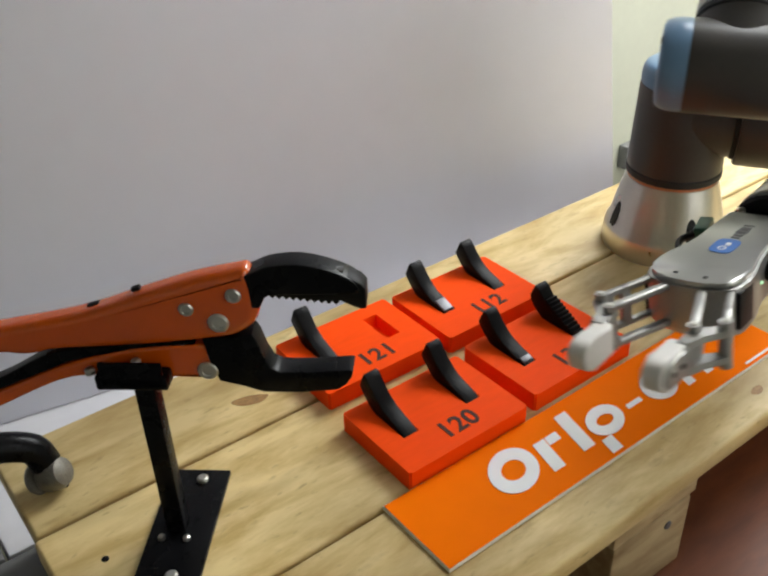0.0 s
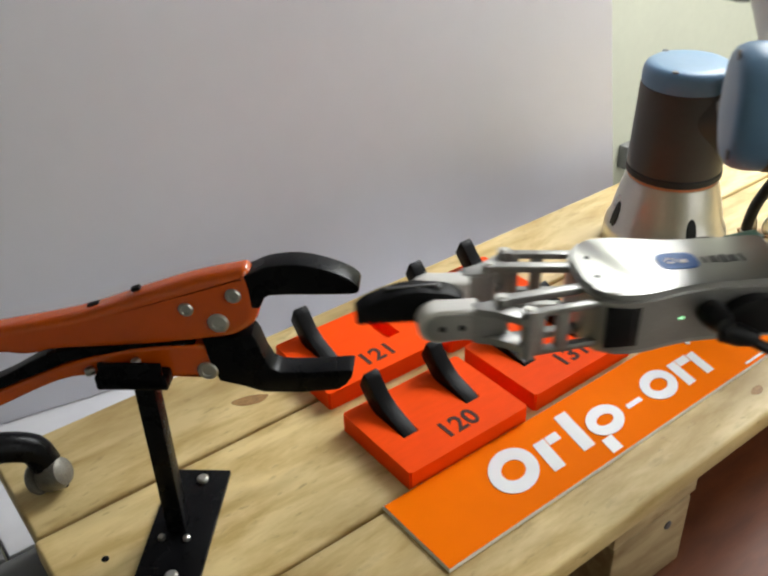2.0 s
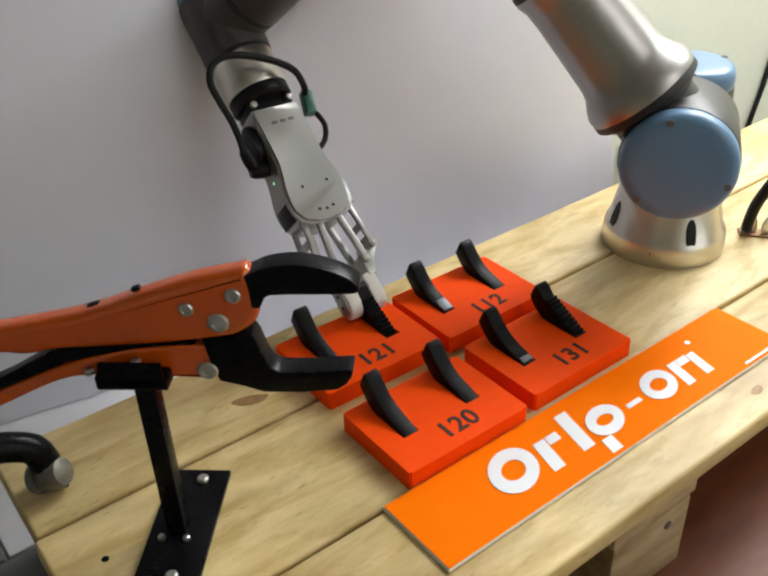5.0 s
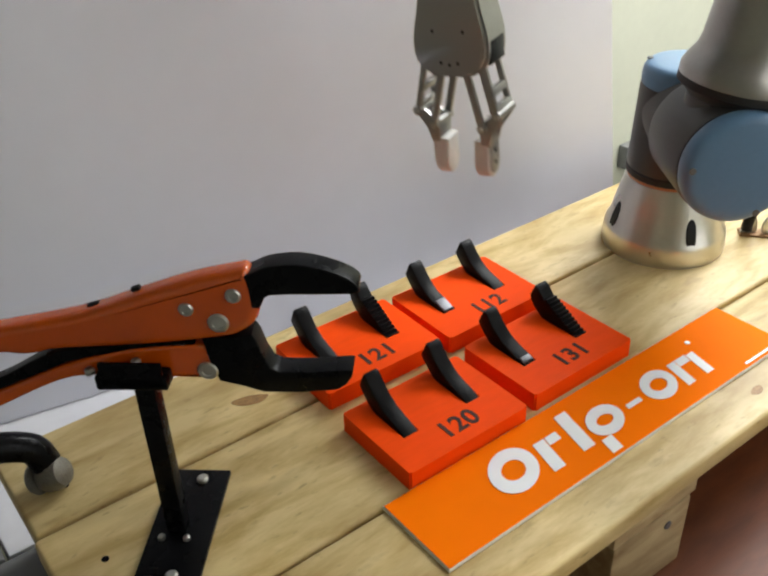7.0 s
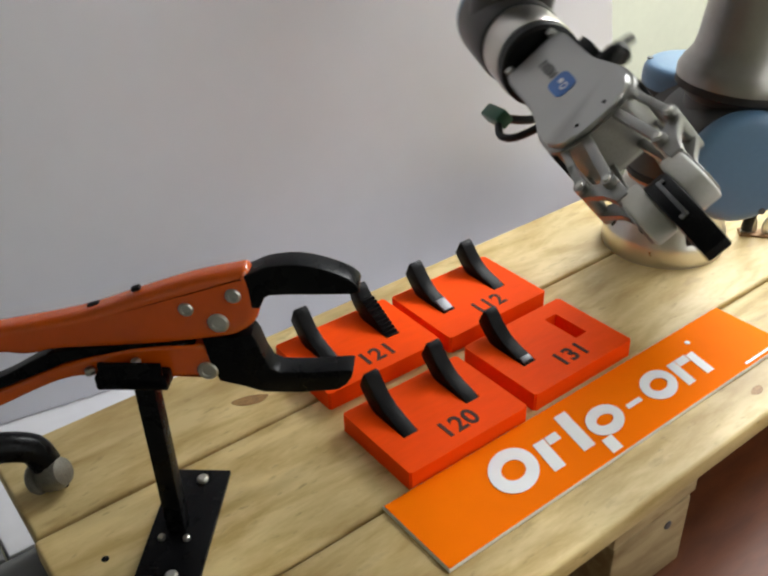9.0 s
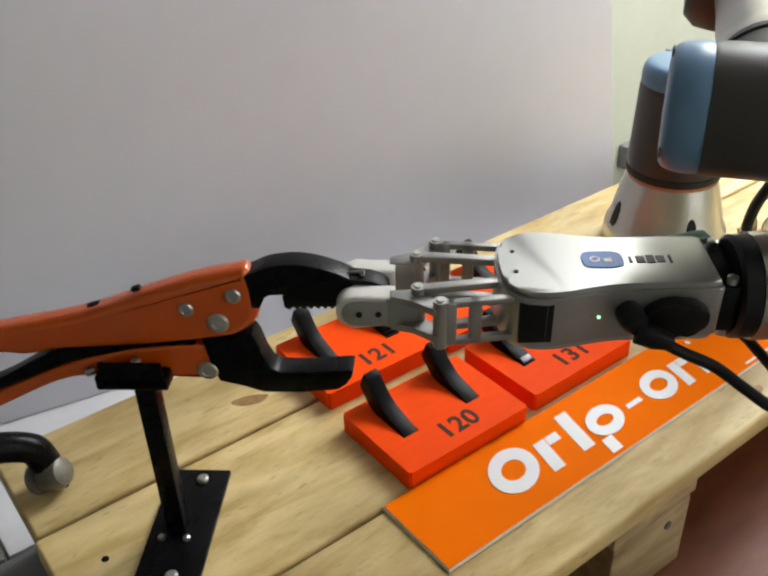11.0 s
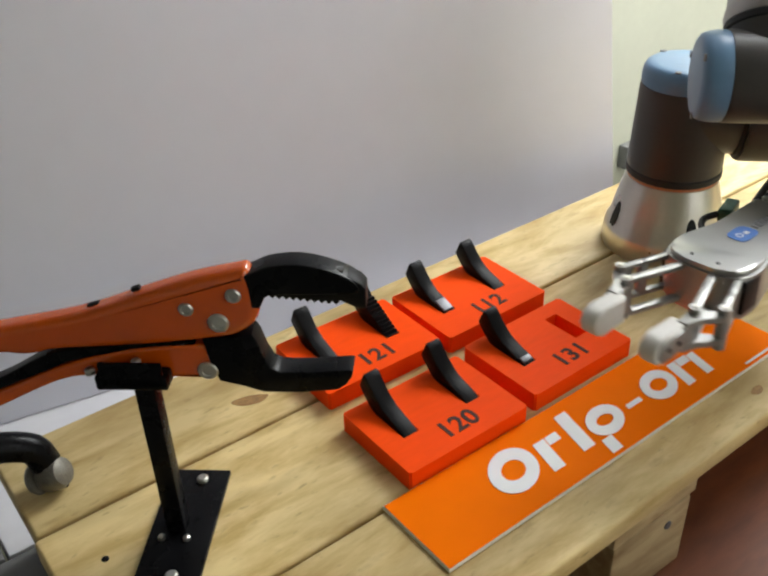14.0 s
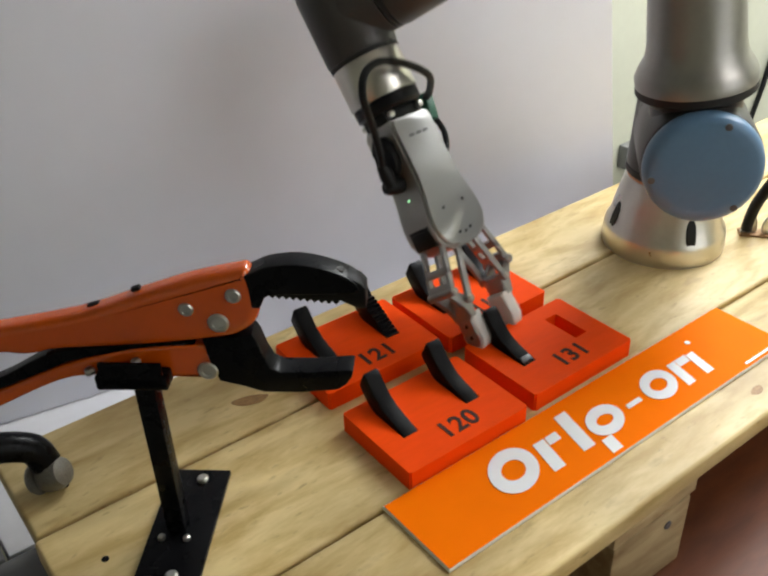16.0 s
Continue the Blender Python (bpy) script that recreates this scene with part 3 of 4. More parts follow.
for s, z, r, d in ((0.0360, 0.1925, 0.0046, 0.0088), (0.0655, 0.2023, 0.0048, 0.0088), (0.0543, 0.1829, 0.0066, 0.0088), (0.0425, 0.1455, 0.0066, 0.0073)):
    rivet = turned([(r, 0), (r, 0.001), (r * 0.82, 0.0019), (r * 0.55, 0.0019), (r * 0.5, 0.0010), (0.0004, 0.0010)], FLATP @ Matrix.Translation((s, z, d)), 24)
    part("rivet", rivet, M_STEEL, pliers, "bright steel rivet")
part("slot_pin", box(0.006, 0.003, 0.004, FLATP @ pose(0.0045, 0.2015, 0, 0, 0, 18), 0.001), M_BLACKP, pliers)
part("slot_pin", box(0.008, 0.003, 0.004, FLATP @ pose(-0.024, 0.1895, 0, 0, 0, 15), 0.001), M_BLACKP, pliers)

# the second tool at the pallet's end
hook = tagged(new("spare_clamp"), "black curved clamp end with a dull metal swivel pad", "clamp")
hook.location = (0.002, -0.014, 0)
part("arm", hose([(-0.80, 0.075, 0.036), (-0.745, 0.082, 0.050), (-0.700, 0.082, 0.052), (-0.668, 0.078, 0.040), (-0.660, 0.075, 0.022)], 0.0115, 14), M_BLACK, hook)
part("pad", turned([(0.0105, -0.010), (0.0125, -0.006), (0.0130, 0.004), (0.0105, 0.010), (0.004, 0.012)], axis((-0.6585, 0.069, 0.0145), (0.55, -0.55, 0.35)), 20), M_CLEAR, hook, "dull zinc swivel pad")
part("pad_rim", turned([(0.0118, -0.002), (0.0126, 0.0), (0.0118, 0.002)], axis((-0.669, 0.074, 0.0128), (0.55, -0.55, 0.35)), 20), M_CLEAR, hook)

# ---- robot arm ----
D1, A2, A3, D4, D5, D6 = 0.1519, -0.24365, -0.21325, 0.11235, 0.097, 0.0819
robot = tagged(new("industrial_robot"), "six-axis robot with dark grey joints, silver tubes and blue lids", "robot")
BASE = [(0.0640, 0.0), (0.0645, 0.004), (0.0640, 0.018), (0.0625, 0.024), (0.0590, 0.030), (0.0545, 0.050), (0.0500, 0.068), (0.0478, 0.076), (0.0470, 0.0795), (0.0465, 0.0798)]
base = part("base", turned(BASE, I4, 64), M_ALU, robot, "satin aluminium flared base")
part("amber_ring", turned([(0.0440, 0.0795), (0.0462, 0.0797), (0.0462, 0.0830), (0.0440, 0.0832)], I4, 48), M_AMBER, base, "amber seal")
for a in (-118, 152, 62, -28):
    ca, sa = math.cos(radians(a)), math.sin(radians(a))
    lug = slab([(v.x, v.y) for v in smooth_path([(0.0055, 0, 0), (0.004, 0.013, 0), (0, 0.017, 0), (-0.004, 0.013, 0), (-0.0055, 0, 0), (-0.004, -0.013, 0), (0, -0.017, 0), (0.004, -0.013, 0)], 4, True)],
               0.004, axis((ca * 0.0565, sa * 0.0565, 0.036), (ca, sa, 0.27), (-sa, ca, 0)), 0.001)
    part("bolt_recess", lug, M_BLACKP, base, "dark bolt recess")
part("base_seal", turned([(0.0472, 0.083), (0.0485, 0.0845), (0.0485, 0.0895), (0.0472, 0.091)], I4, 48), M_RUBBER, base)


def lid(parent, origin, out, r, thick=0.013, near=(1, 0, 0)):
    """A blue joint cover, rounded at its rim, with three screws."""
    m = axis(origin, out, near)
    ob = part("joint_lid", turned([(r * 0.985, 0), (r, thick * 0.12), (r, thick * 0.42), (r * 0.975, thick * 0.72), (r * 0.925, thick * 0.92), (r * 0.85, thick * 1.02), (r * 0.7, thick * 1.06), (0.002, thick * 1.08)], m, 44), M_LID, parent, "blue-grey joint lid", 50)
    for k in range(3):
        a = 2 * math.pi * k / 3 + 0.6
        screw = turned([(0.0032, 0), (0.0032, 0.0012), (0.0014, 0.0014)], m @ Matrix.Translation((r * 0.86 * math.cos(a), r * 0.86 * math.sin(a), thick * 1.0)), 10)
        part("screw", screw, M_INK, parent)
    return ob


def seal(parent, origin, along, r, w=0.006):
    part("seal_ring", turned([(r * 0.97, -w / 2), (r, -w / 3), (r, w / 3), (r * 0.97, w / 2)], axis(origin, along), 40), M_RUBBER, parent)


# shoulder: frame 1, y up, z along the second axis
bm = turned([(0.0475, -0.0605), (0.0478, -0.055), (0.0448, 0.022), (0.0443, 0.026)], axis((0, 0, 0), (0, 1, 0)), 48)
turned([(0.0445, 0.0), (0.0450, 0.046), (0.0440, 0.050)], I4, 48, bm)
shoulder = part("shoulder", bm, M_GREYPL, robot)
lid(shoulder, (0, 0.026, 0), (0, 1, 0), 0.0443, 0.0205)
seal(shoulder, (0, 0, 0.0525), (0, 0, 1), 0.0462)

# upper arm: frame 2, the shoulder axis at x = -A2
ZU, XS = 0.092, -A2
bm = turned([(0.0505, 0.054), (0.0520, 0.058), (0.0520, 0.134), (0.0510, 0.137)], Matrix.Translation((XS, 0, 0)), 48)
turned([(0.0400, 0.0), (0.0400, 0.044), (0.0480, 0.0515), (0.0500, 0.0535)], axis((XS, 0, ZU), (-1, 0, 0)), 48, bm)
upper_arm = part("upper_arm", bm, M_GREYPL, robot)
bm = turned([(0.0425, 0.052), (0.0440, 0.056), (0.0440, 0.128), (0.0430, 0.132)], I4, 44)
turned([(0.0350, 0.0), (0.0350, 0.036), (0.041, 0.046)], axis((0, 0, ZU), (1, 0, 0)), 44, bm)
part("elbow_housing", bm, M_GREYPL, upper_arm)
part("tube", turned([(0.0520, 0.0605), (0.0525, 0.068), (0.0490, 0.076), (0.0435, 0.085), (0.0415, 0.095), (0.0405, 0.120), (0.0385, 0.165), (0.0390, 0.180), (0.0415, 0.188), (0.0415, 0.192)], axis((XS, 0, ZU), (-1, 0, 0)), 48), M_TUBE, upper_arm, "silver arm tube")
seal(upper_arm, (XS - 0.057, 0, ZU), (1, 0, 0), 0.0522, 0.009)
seal(upper_arm, (0.049, 0, ZU), (1, 0, 0), 0.0415, 0.007)
lid(upper_arm, (XS, 0, 0.137), (0, 0, 1), 0.0510, 0.017)
lid(upper_arm, (0, 0, 0.132), (0, 0, 1), 0.0435, 0.012)

# forearm: frame 3, the elbow axis at x = -A3, the first wrist axis at x = 0
ZF, XE = 0.033, -A3
bm = turned([(0.0368, -0.003), (0.0372, -0.001), (0.0372, 0.068), (0.0360, 0.071)], I4, 44)
turned([(0.0335, 0.0), (0.0345, 0.038)], axis((0, 0, ZF), (1, 0, 0)), 40, bm)
forearm = part("forearm", bm, M_GREYPL, robot)
part("tube", turned([(0.0355, 0.045), (0.0360, 0.052), (0.0335, 0.060), (0.0315, 0.075), (0.0315, 0.150), (0.0330, 0.190)], axis((0, 0, ZF), (1, 0, 0)), 44), M_TUBE, forearm, "silver forearm tube")
part("elbow_cap", turned([(0.030, -0.018), (0.038, -0.010), (0.041, 0.004), (0.041, 0.050)], Matrix.Translation((XE, 0, 0)), 44), M_GREYPL, forearm)
seal(forearm, (0.0415, 0, ZF), (1, 0, 0), 0.0358, 0.007)
lid(forearm, (0, 0, -0.003), (0, 0, -1), 0.0368, 0.021)
seal(forearm, (0, 0, 0.0735), (0, 0, 1), 0.0362, 0.005)
seal(forearm, (XE, 0, 0.051), (0, 0, 1), 0.0415, 0.005)

# first wrist: frame 4, y along the fourth axis, z along the fifth
bm = turned([(0.0330, -0.034), (0.0342, -0.031), (0.0342, 0.048), (0.0335, 0.0515)], I4, 40)
turned([(0.0325, 0.0), (0.0335, 0.0365)], axis((0, 0, 0), (0, -1, 0)), 40, bm)
wrist1 = part("first_wrist", bm, M_GREYPL, robot)
lid(wrist1, (0, 0, -0.034), (0, 0, -1), 0.0335, 0.011)
seal(wrist1, (0, 0, 0.0545), (0, 0, 1), 0.0335, 0.005)

# second wrist: frame 5, z along the tool axis, y back to the first wrist
bm = turned([(0.0325, -0.030), (0.0337, -0.027), (0.0337, 0.036), (0.0325, 0.0395)], I4, 40)
turned([(0.0325, 0.0), (0.0332, 0.0395)], axis((0, 0, 0), (0, 1, 0)), 40, bm)
wrist2 = part("second_wrist", bm, M_GREYPL, robot)
lid(wrist2, (0, 0, -0.030), (0, 0, -1), 0.033, 0.010)

# tool flange: frame 6
flange = part("tool_flange", turned([(0.0312, -0.0385), (0.0318, -0.037), (0.0318, -0.0025), (0.0310, -0.0005)], I4, 44), M_ALU, robot, "silver tool flange")
seal(flange, (0, 0, -0.0405), (0, 0, 1), 0.0325, 0.004)

# robot mains cable held in a clip beside the base, a thin lead on the wall and a wall box
cable = tagged(part("robot_cable", hose([(0.078, -0.052, 0.006), (0.079, -0.0525, 0.018), (0.082, -0.056, 0.040), (0.095, -0.066, 0.072), (0.125, -0.085, 0.120), (0.20, -0.12, 0.20)], 0.0062, 12), M_BLACKP),
               "black robot cable rising from a clip beside the base", "cable")
clip = tagged(new("cable_clip"), "small worn metal cable clip screwed to the pallet", "cable clip")
clip.matrix_basis = pose(0.086, -0.058, 0, 0, 0, -48)
part("plate", box(0.034, 0.016, 0.0025, pose(0, 0, 0.0013), 0.0005), M_AMBER_DULL, clip, "rust-brown plate")
for x in (-0.004, 0.012):
    part("jaw", slab([(v.x, v.y) for v in smooth_path([(-0.005, 0, 0), (-0.006, 0.012, 0), (-0.002, 0.019, 0), (0.003, 0.017, 0), (0.005, 0.008, 0), (0.005, 0, 0)], 4, True)], 0.003, pose(x, 0, 0.0026, 90, 0, 20), 0.0006), M_STEEL, clip, "bright bent steel jaw")
for x in (-0.013, 0.014):
    part("screw", turned([(0.003, 0), (0.003, 0.0012), (0.0018, 0.002)], pose(x, 0, 0.0025), 12), M_STEEL, clip)
lead = tagged(part("thin_lead", hose([(1.62, 0.848, -0.70), (1.632, 0.848, -0.66), (1.66, 0.848, -0.56), (1.70, 0.848, -0.42), (1.74, 0.848, -0.20)], 0.008, 8), M_BLACKP), "thin black lead hanging on the cream wall", "cable")
sock = tagged(part("wall_box", box(0.060, 0.03, 0.065, pose(1.078, 0.8445, -0.497), 0.004), M_GREYDESK), "small dark grey box on the cream wall", "wall box")

# ---- gripper ----
gripper = tagged(new("robot_gripper"), "silver two-finger gripper with white fingertip pads on the robot flange", "gripper")
BODY = [(0.0225, 0.0175), (0.0252, 0.0215), (0.0255, 0.050), (0.0258, 0.074), (0.0285, 0.090), (0.0325, 0.106), (0.0335, 0.120), (0.0305, 0.132), (0.0190, 0.1405), (0.0, 0.1425)]
outline = smooth_path([(x, z, 0) for x, z in BODY] + [(-x, z, 0) for x, z in BODY[-2::-1]], 4)
TOOLPLANE = Matrix(((1, 0, 0, 0), (0, 0, 1, 0), (0, 1, 0, 0), (0, 0, 0, 1)))
body = part("body", slab([(v.x, v.y) for v in outline], 0.032, TOOLPLANE, 0.0008), M_LINK, gripper)
for s in (1, -1):
    cover = slab([(v.x * 0.93, 0.080 + (v.y - 0.080) * 0.97) for v in outline], 0.004, TOOLPLANE @ Matrix.Translation((0, 0, s * 0.0181)), 0.0015)
    part("cover", cover, M_GRIP, body, "silver top cover")
    for x, z in ((0.0103, 0.132), (-0.0103, 0.132)) if s > 0 else ((0.0075, 0.130), (-0.0075, 0.130), (0.0, 0.1315), (0.0134, 0.1046), (-0.0134, 0.1046)):
        part("screw", turned([(0.0014, 0), (0.0014, 0.0007)], axis((x, s * 0.0199, z), (0, s, 0)), 10), M_BLACKP, body)
part("bracket", box(0.048, 0.031, 0.018, pose(0, 0, 0.0125), 0.003), M_BLACKP, gripper, "black mounting bracket")
part("bracket_disc", turned([(0.0305, -0.0034), (0.0305, 0.006), (0.028, 0.008)], I4, 36), M_BLACKP, gripper)
for x in (-0.019, 0.019):
    for y in (-0.0175, 0.0175):
        part("bolt", turned([(0.0032, 0), (0.0032, 0.004), (0.002, 0.0045)], axis((x, y * 0.9, 0.0125), (0, 1 if y > 0 else -1, 0)), 12), M_STEEL, gripper)
badge = [(math.copysign(abs(math.cos(a)) ** 0.55, math.cos(a)) * 0.0084, math.copysign(abs(math.sin(a)) ** 0.55, math.sin(a)) * 0.0118) for a in (2 * math.pi * i / 32 for i in range(32))]
part("badge", slab([(x, 0.0815 + z) for x, z in badge], 0.0006, TOOLPLANE @ Matrix.Translation((0, 0, 0.0203)), 0), M_LOGO, body, "blue rounded badge")
part("badge_mark", ring_shape(0.0030, 0.0030, 0.0010, axis((0.0, 0.0207, 0.0858), (0, 1, 0))), M_WHITE, body, "white ring on the badge")
part("badge_mark", box(0.0034, 0.0004, 0.0044, pose(0.0012, 0.0207, 0.0786)), M_WHITE, body)
for k, (wide, tall) in enumerate(((0.0060, 0.0014), (0.0066, 0.0046), (0.0080, 0.0044), (0.0066, 0.0046), (0.0074, 0.0014))):
    part("print_bar", box(wide, 0.0005, tall, pose(0.0004, 0.0203, 0.0655 - k * 0.0057)), M_INK, body)
for k in range(3):
    part("print_bar", box(0.006, 0.0005, 0.0026, pose(-0.009 + 0.009 * k, -0.0203, 0.036)), M_INK, body)
for s in (1, -1):
    part("window", box(0.004, 0.0265, 0.019, pose(s * 0.0316, 0, 0.1225), 0.0005), M_BLACKP, body, "black window")
part("status_led", turned([(0.0011, 0), (0.0008, 0.0006)], axis((0.0278, 0.000, 0.0866), (1, 0, 0)), 10), M_LED, body, "green status light")
part("plug", turned([(0.0075, 0), (0.0080, 0.006), (0.0070, 0.014), (0.0050, 0.018)], axis((0.0255, 0.002, 0.070), (1, 0.1, -0.1)), 20), M_BLACKP, gripper, "round black cable plug")
part("cable_cover", slab([(v.x, v.y) for v in smooth_path([(0.0, 0.018, 0), (0.009, 0.012, 0), (0.012, -0.004, 0), (0.006, -0.018, 0), (-0.006, -0.018, 0), (-0.012, -0.004, 0), (-0.009, 0.012, 0)], 4, True)], 0.008, axis((0.029, 0, 0.045), (1, 0, 0), (0, 1, 0)), 0.002), M_BLACKP, gripper)
part("cable_boot", turned([(0.0062, 0), (0.0066, 0.010), (0.0045, 0.020)], axis((0.040, -0.002, 0.068), (0.25, -0.2, -1)), 16), M_BLACKP, gripper)
part("cable", hose([(0.045, -0.004, 0.056), (0.046, -0.012, 0.042), (0.049, -0.020, 0.024), (0.056, -0.030, 0.008), (0.061, -0.040, -0.008), (0.053, -0.046, -0.022), (0.032, -0.047, -0.026), (0.002, -0.044, -0.018), (-0.026, -0.036, -0.005), (-0.042, -0.016, 0.004), (-0.046, -0.004, 0.008)], 0.0034, 10), M_BLACKP, gripper, "black looped cable")
part("green_plug", box(0.011, 0.012, 0.026, pose(-0.047, 0.0, 0.016, 0, 14, 0), 0.002), M_GREEN, gripper, "dark green connector")
part("plug_cable", hose([(-0.050, 0.0, 0.028), (-0.053, 0.0, 0.042), (-0.047, 0.0, 0.056), (-0.034, 0.0, 0.066), (-0.024, 0.0, 0.070)], 0.0028, 10), M_BLACKP, gripper)

LINK = 0.052


def finger(s):
    """One finger: two bars and a knuckle that carries the pad, for the side s."""
    def bar(width, deep):
        pts = []
        for k in range(9):
            a = math.pi * k / 8
            pts.append((width * math.cos(a), LINK + width * math.sin(a)))
        for k in range(9):
            a = math.pi + math.pi * k / 8
            pts.append((width * math.cos(a), width * math.sin(a)))
        return slab(pts, deep, TOOLPLANE, 0.0008)
    bars = []
    for name in ("outer_bar", "inner_bar"):
        if name == "outer_bar":
            bm = box(0.0050, 0.0040, LINK, pose(0, 0.0130, LINK / 2), 0.0008)
            box(0.0050, 0.0040, LINK, pose(0, -0.0130, LINK / 2), 0.0008, bm=bm)
            box(0.0050, 0.030, 0.008, pose(0, 0, 0.004), 0.0008, bm=bm)
            box(0.0050, 0.030, 0.007, pose(0, 0, LINK * 0.62), 0.0008, bm=bm)
            box(0.0056, 0.030, 0.012, pose(0, 0, LINK - 0.003), 0.0012, bm=bm)
        else:
            bm = bar(0.0030, 0.0045)
            for v in bm.verts:
                v.co.y += 0.0135
            geo = bmesh.ops.duplicate(bm, geom=bm.verts[:] + bm.edges[:] + bm.faces[:])["geom"]
            for v in geo:
                if isinstance(v, bmesh.types.BMVert):
                    v.co.y -= 0.027
        for z in (0.0, LINK):
            turned([(0.0042, -0.0159), (0.0042, 0.0159)], axis((0, 0, z), (0, 1, 0)), 14, bm)
        ob = part(name, bm, M_LINK, gripper)
        for z in (0.0, LINK):
            for y in (1, -1):
                part("pivot_screw", turned([(0.0026, 0), (0.0022, 0.001)], axis((0, y * 0.0159, z), (0, y, 0)), 10), M_STEEL, ob)
        bars.append(ob)
    # knuckle frame: origin at the inner bar's far pivot
    cheek = [(s * x, z) for x, z in ((-0.0045, -0.0030), (-0.0030, 0.0160), (0.0045, 0.0160), (0.0070, 0.0040), (0.0175, -0.0080), (0.0175, -0.0130), (0.0130, -0.0150), (0.0020, -0.0045))]
    bm = slab(cheek, 0.0045, TOOLPLANE @ Matrix.Translation((0, 0, 0.0092)), 0.0008)
    slab(cheek, 0.0045, TOOLPLANE @ Matrix.Translation((0, 0, -0.0092)), 0.0008, bm=bm)
    box(0.0090, 0.020, 0.018, pose(s * 0.0002, 0, 0.0095), 0.0012, bm=bm)
    knuckle = part("knuckle", bm, M_LINK, gripper)
    prof = []
    for k in range(13):
        a = math.pi * k / 12
        prof.append((0.0105 * math.cos(a), 0.037 + 0.0105 * math.sin(a)))
    prof += [(-0.0105, 0.013), (0.0105, 0.013)]
    padm = Matrix(((0, 0, 1, 0), (1, 0, 0, 0), (0, 1, 0, 0), (0, 0, 0, 1)))
    pad = part("fingertip_pad", slab(prof, 0.0135, Matrix.Translation((s * -0.0035, 0, 0)) @ padm, 0.0022, 3), M_PAD, knuckle, "rounded white fingertip pad")
    cap = part("side_plate", slab([(x * 0.8, 0.0285 + (z - 0.0285) * 0.82) for x, z in prof], 0.002, Matrix.Translation((s * 0.0036, 0, 0)) @ padm, 0.0005), M_LINK, knuckle, "grey side plate")
    for z in (0.023, 0.034):
        part("screw_hole", turned([(0.0019, 0), (0.0019, 0.0006)], axis((s * 0.0046, 0, z), (s, 0, 0)), 10), M_BLACKP, knuckle)
    return bars[0], bars[1], knuckle


FINGERS = {s: finger(s) for s in (1, -1)}

# ---- motion ----
TIMES = [0.0, 0.3, 0.5, 0.7, 1.0, 1.5, 2.0, 2.2, 2.4, 2.5, 2.6, 2.8, 3.0, 3.2, 3.4, 3.5, 3.6, 3.8, 4.0, 4.2, 4.6, 4.9, 5.1, 5.3, 5.65, 6.3, 6.5, 7.0, 7.2, 7.4, 7.5, 7.6, 7.8, 8.0, 8.2, 8.4, 8.5, 8.6, 8.8, 9.0, 9.2, 9.4, 9.6, 9.8, 10.0, 10.2, 10.45, 10.9, 11.3, 11.5, 12.0, 12.5, 13.2, 13.5, 13.6, 14.0, 14.2, 14.5, 14.6, 14.8, 15.0, 15.2, 15.5, 15.6, 16.0]
Q1 = [33.6, 44.2, 40.8, 40.1, 34.9, 34.2, 40.9, 45.5, 42.8, 35.7, 22.9, -6.7, -24.2, -29.3, -38.0, -38.9, -40.0, -55.1, -50.5, -53.7, -55.0, -55.3, -55.3, -55.3, -55.0, -61.9, -51.0, -35.2, -44.6, -53.0, -56.1, -57.2, -62.2, -59.8, -65.4, -57.4, -53.8, -50.0, -42.9, -34.1, -25.8, -24.2, -6.7, 22.9, 42.8, 45.5, 40.9, 35.4, 35.4, 35.4, 34.2, 35.0, 39.7, 41.0, 40.6, 45.0, 32.7, -25.6, -31.0, -32.0, -34.6, -44.0, -43.3, -44.0, -47.2]
Q2 = [-87.7, -68.9, -50.6, -44.8, -42.8, -43.9, -50.0, -70.3, -82.5, -87.0, -90.2, -97.3, -98.7, -93.8, -77.9, -75.2, -72.7, -62.0, -52.2, -39.8, -47.0, -48.9, -48.9, -48.9, -47.0, -92.4, -103.8, -98.6, -96.4, -93.8, -97.3, -100.3, -90.0, -89.4, -87.6, -92.7, -90.6, -88.5, -95.7, -95.3, -98.7, -98.7, -97.3, -90.2, -82.5, -70.3, -50.0, -44.0, -44.0, -44.0, -43.9, -44.6, -44.1, -47.0, -50.3, -88.4, -90.8, -98.0, -102.3, -99.5, -98.6, -94.3, -87.9, -86.4, -81.7]
Q3 = [131.7, 103.6, 64.7, 53.9, 50.0, 50.8, 63.1, 104.9, 126.8, 133.0, 134.1, 126.8, 109.1, 104.6, 85.1, 77.3, 72.2, 69.6, 46.6, 29.7, 46.5, 57.7, 57.7, 57.7, 46.5, 56.7, 78.5, 76.0, 86.1, 96.0, 102.4, 107.4, 116.1, 114.5, 110.8, 103.1, 98.0, 95.1, 104.4, 102.5, 109.4, 109.1, 126.8, 134.1, 126.8, 104.9, 63.1, 50.9, 50.9, 50.9, 50.8, 52.7, 50.1, 57.4, 64.1, 137.6, 128.2, 114.2, 117.3, 112.1, 105.9, 96.5, 91.3, 91.6, 102.2]
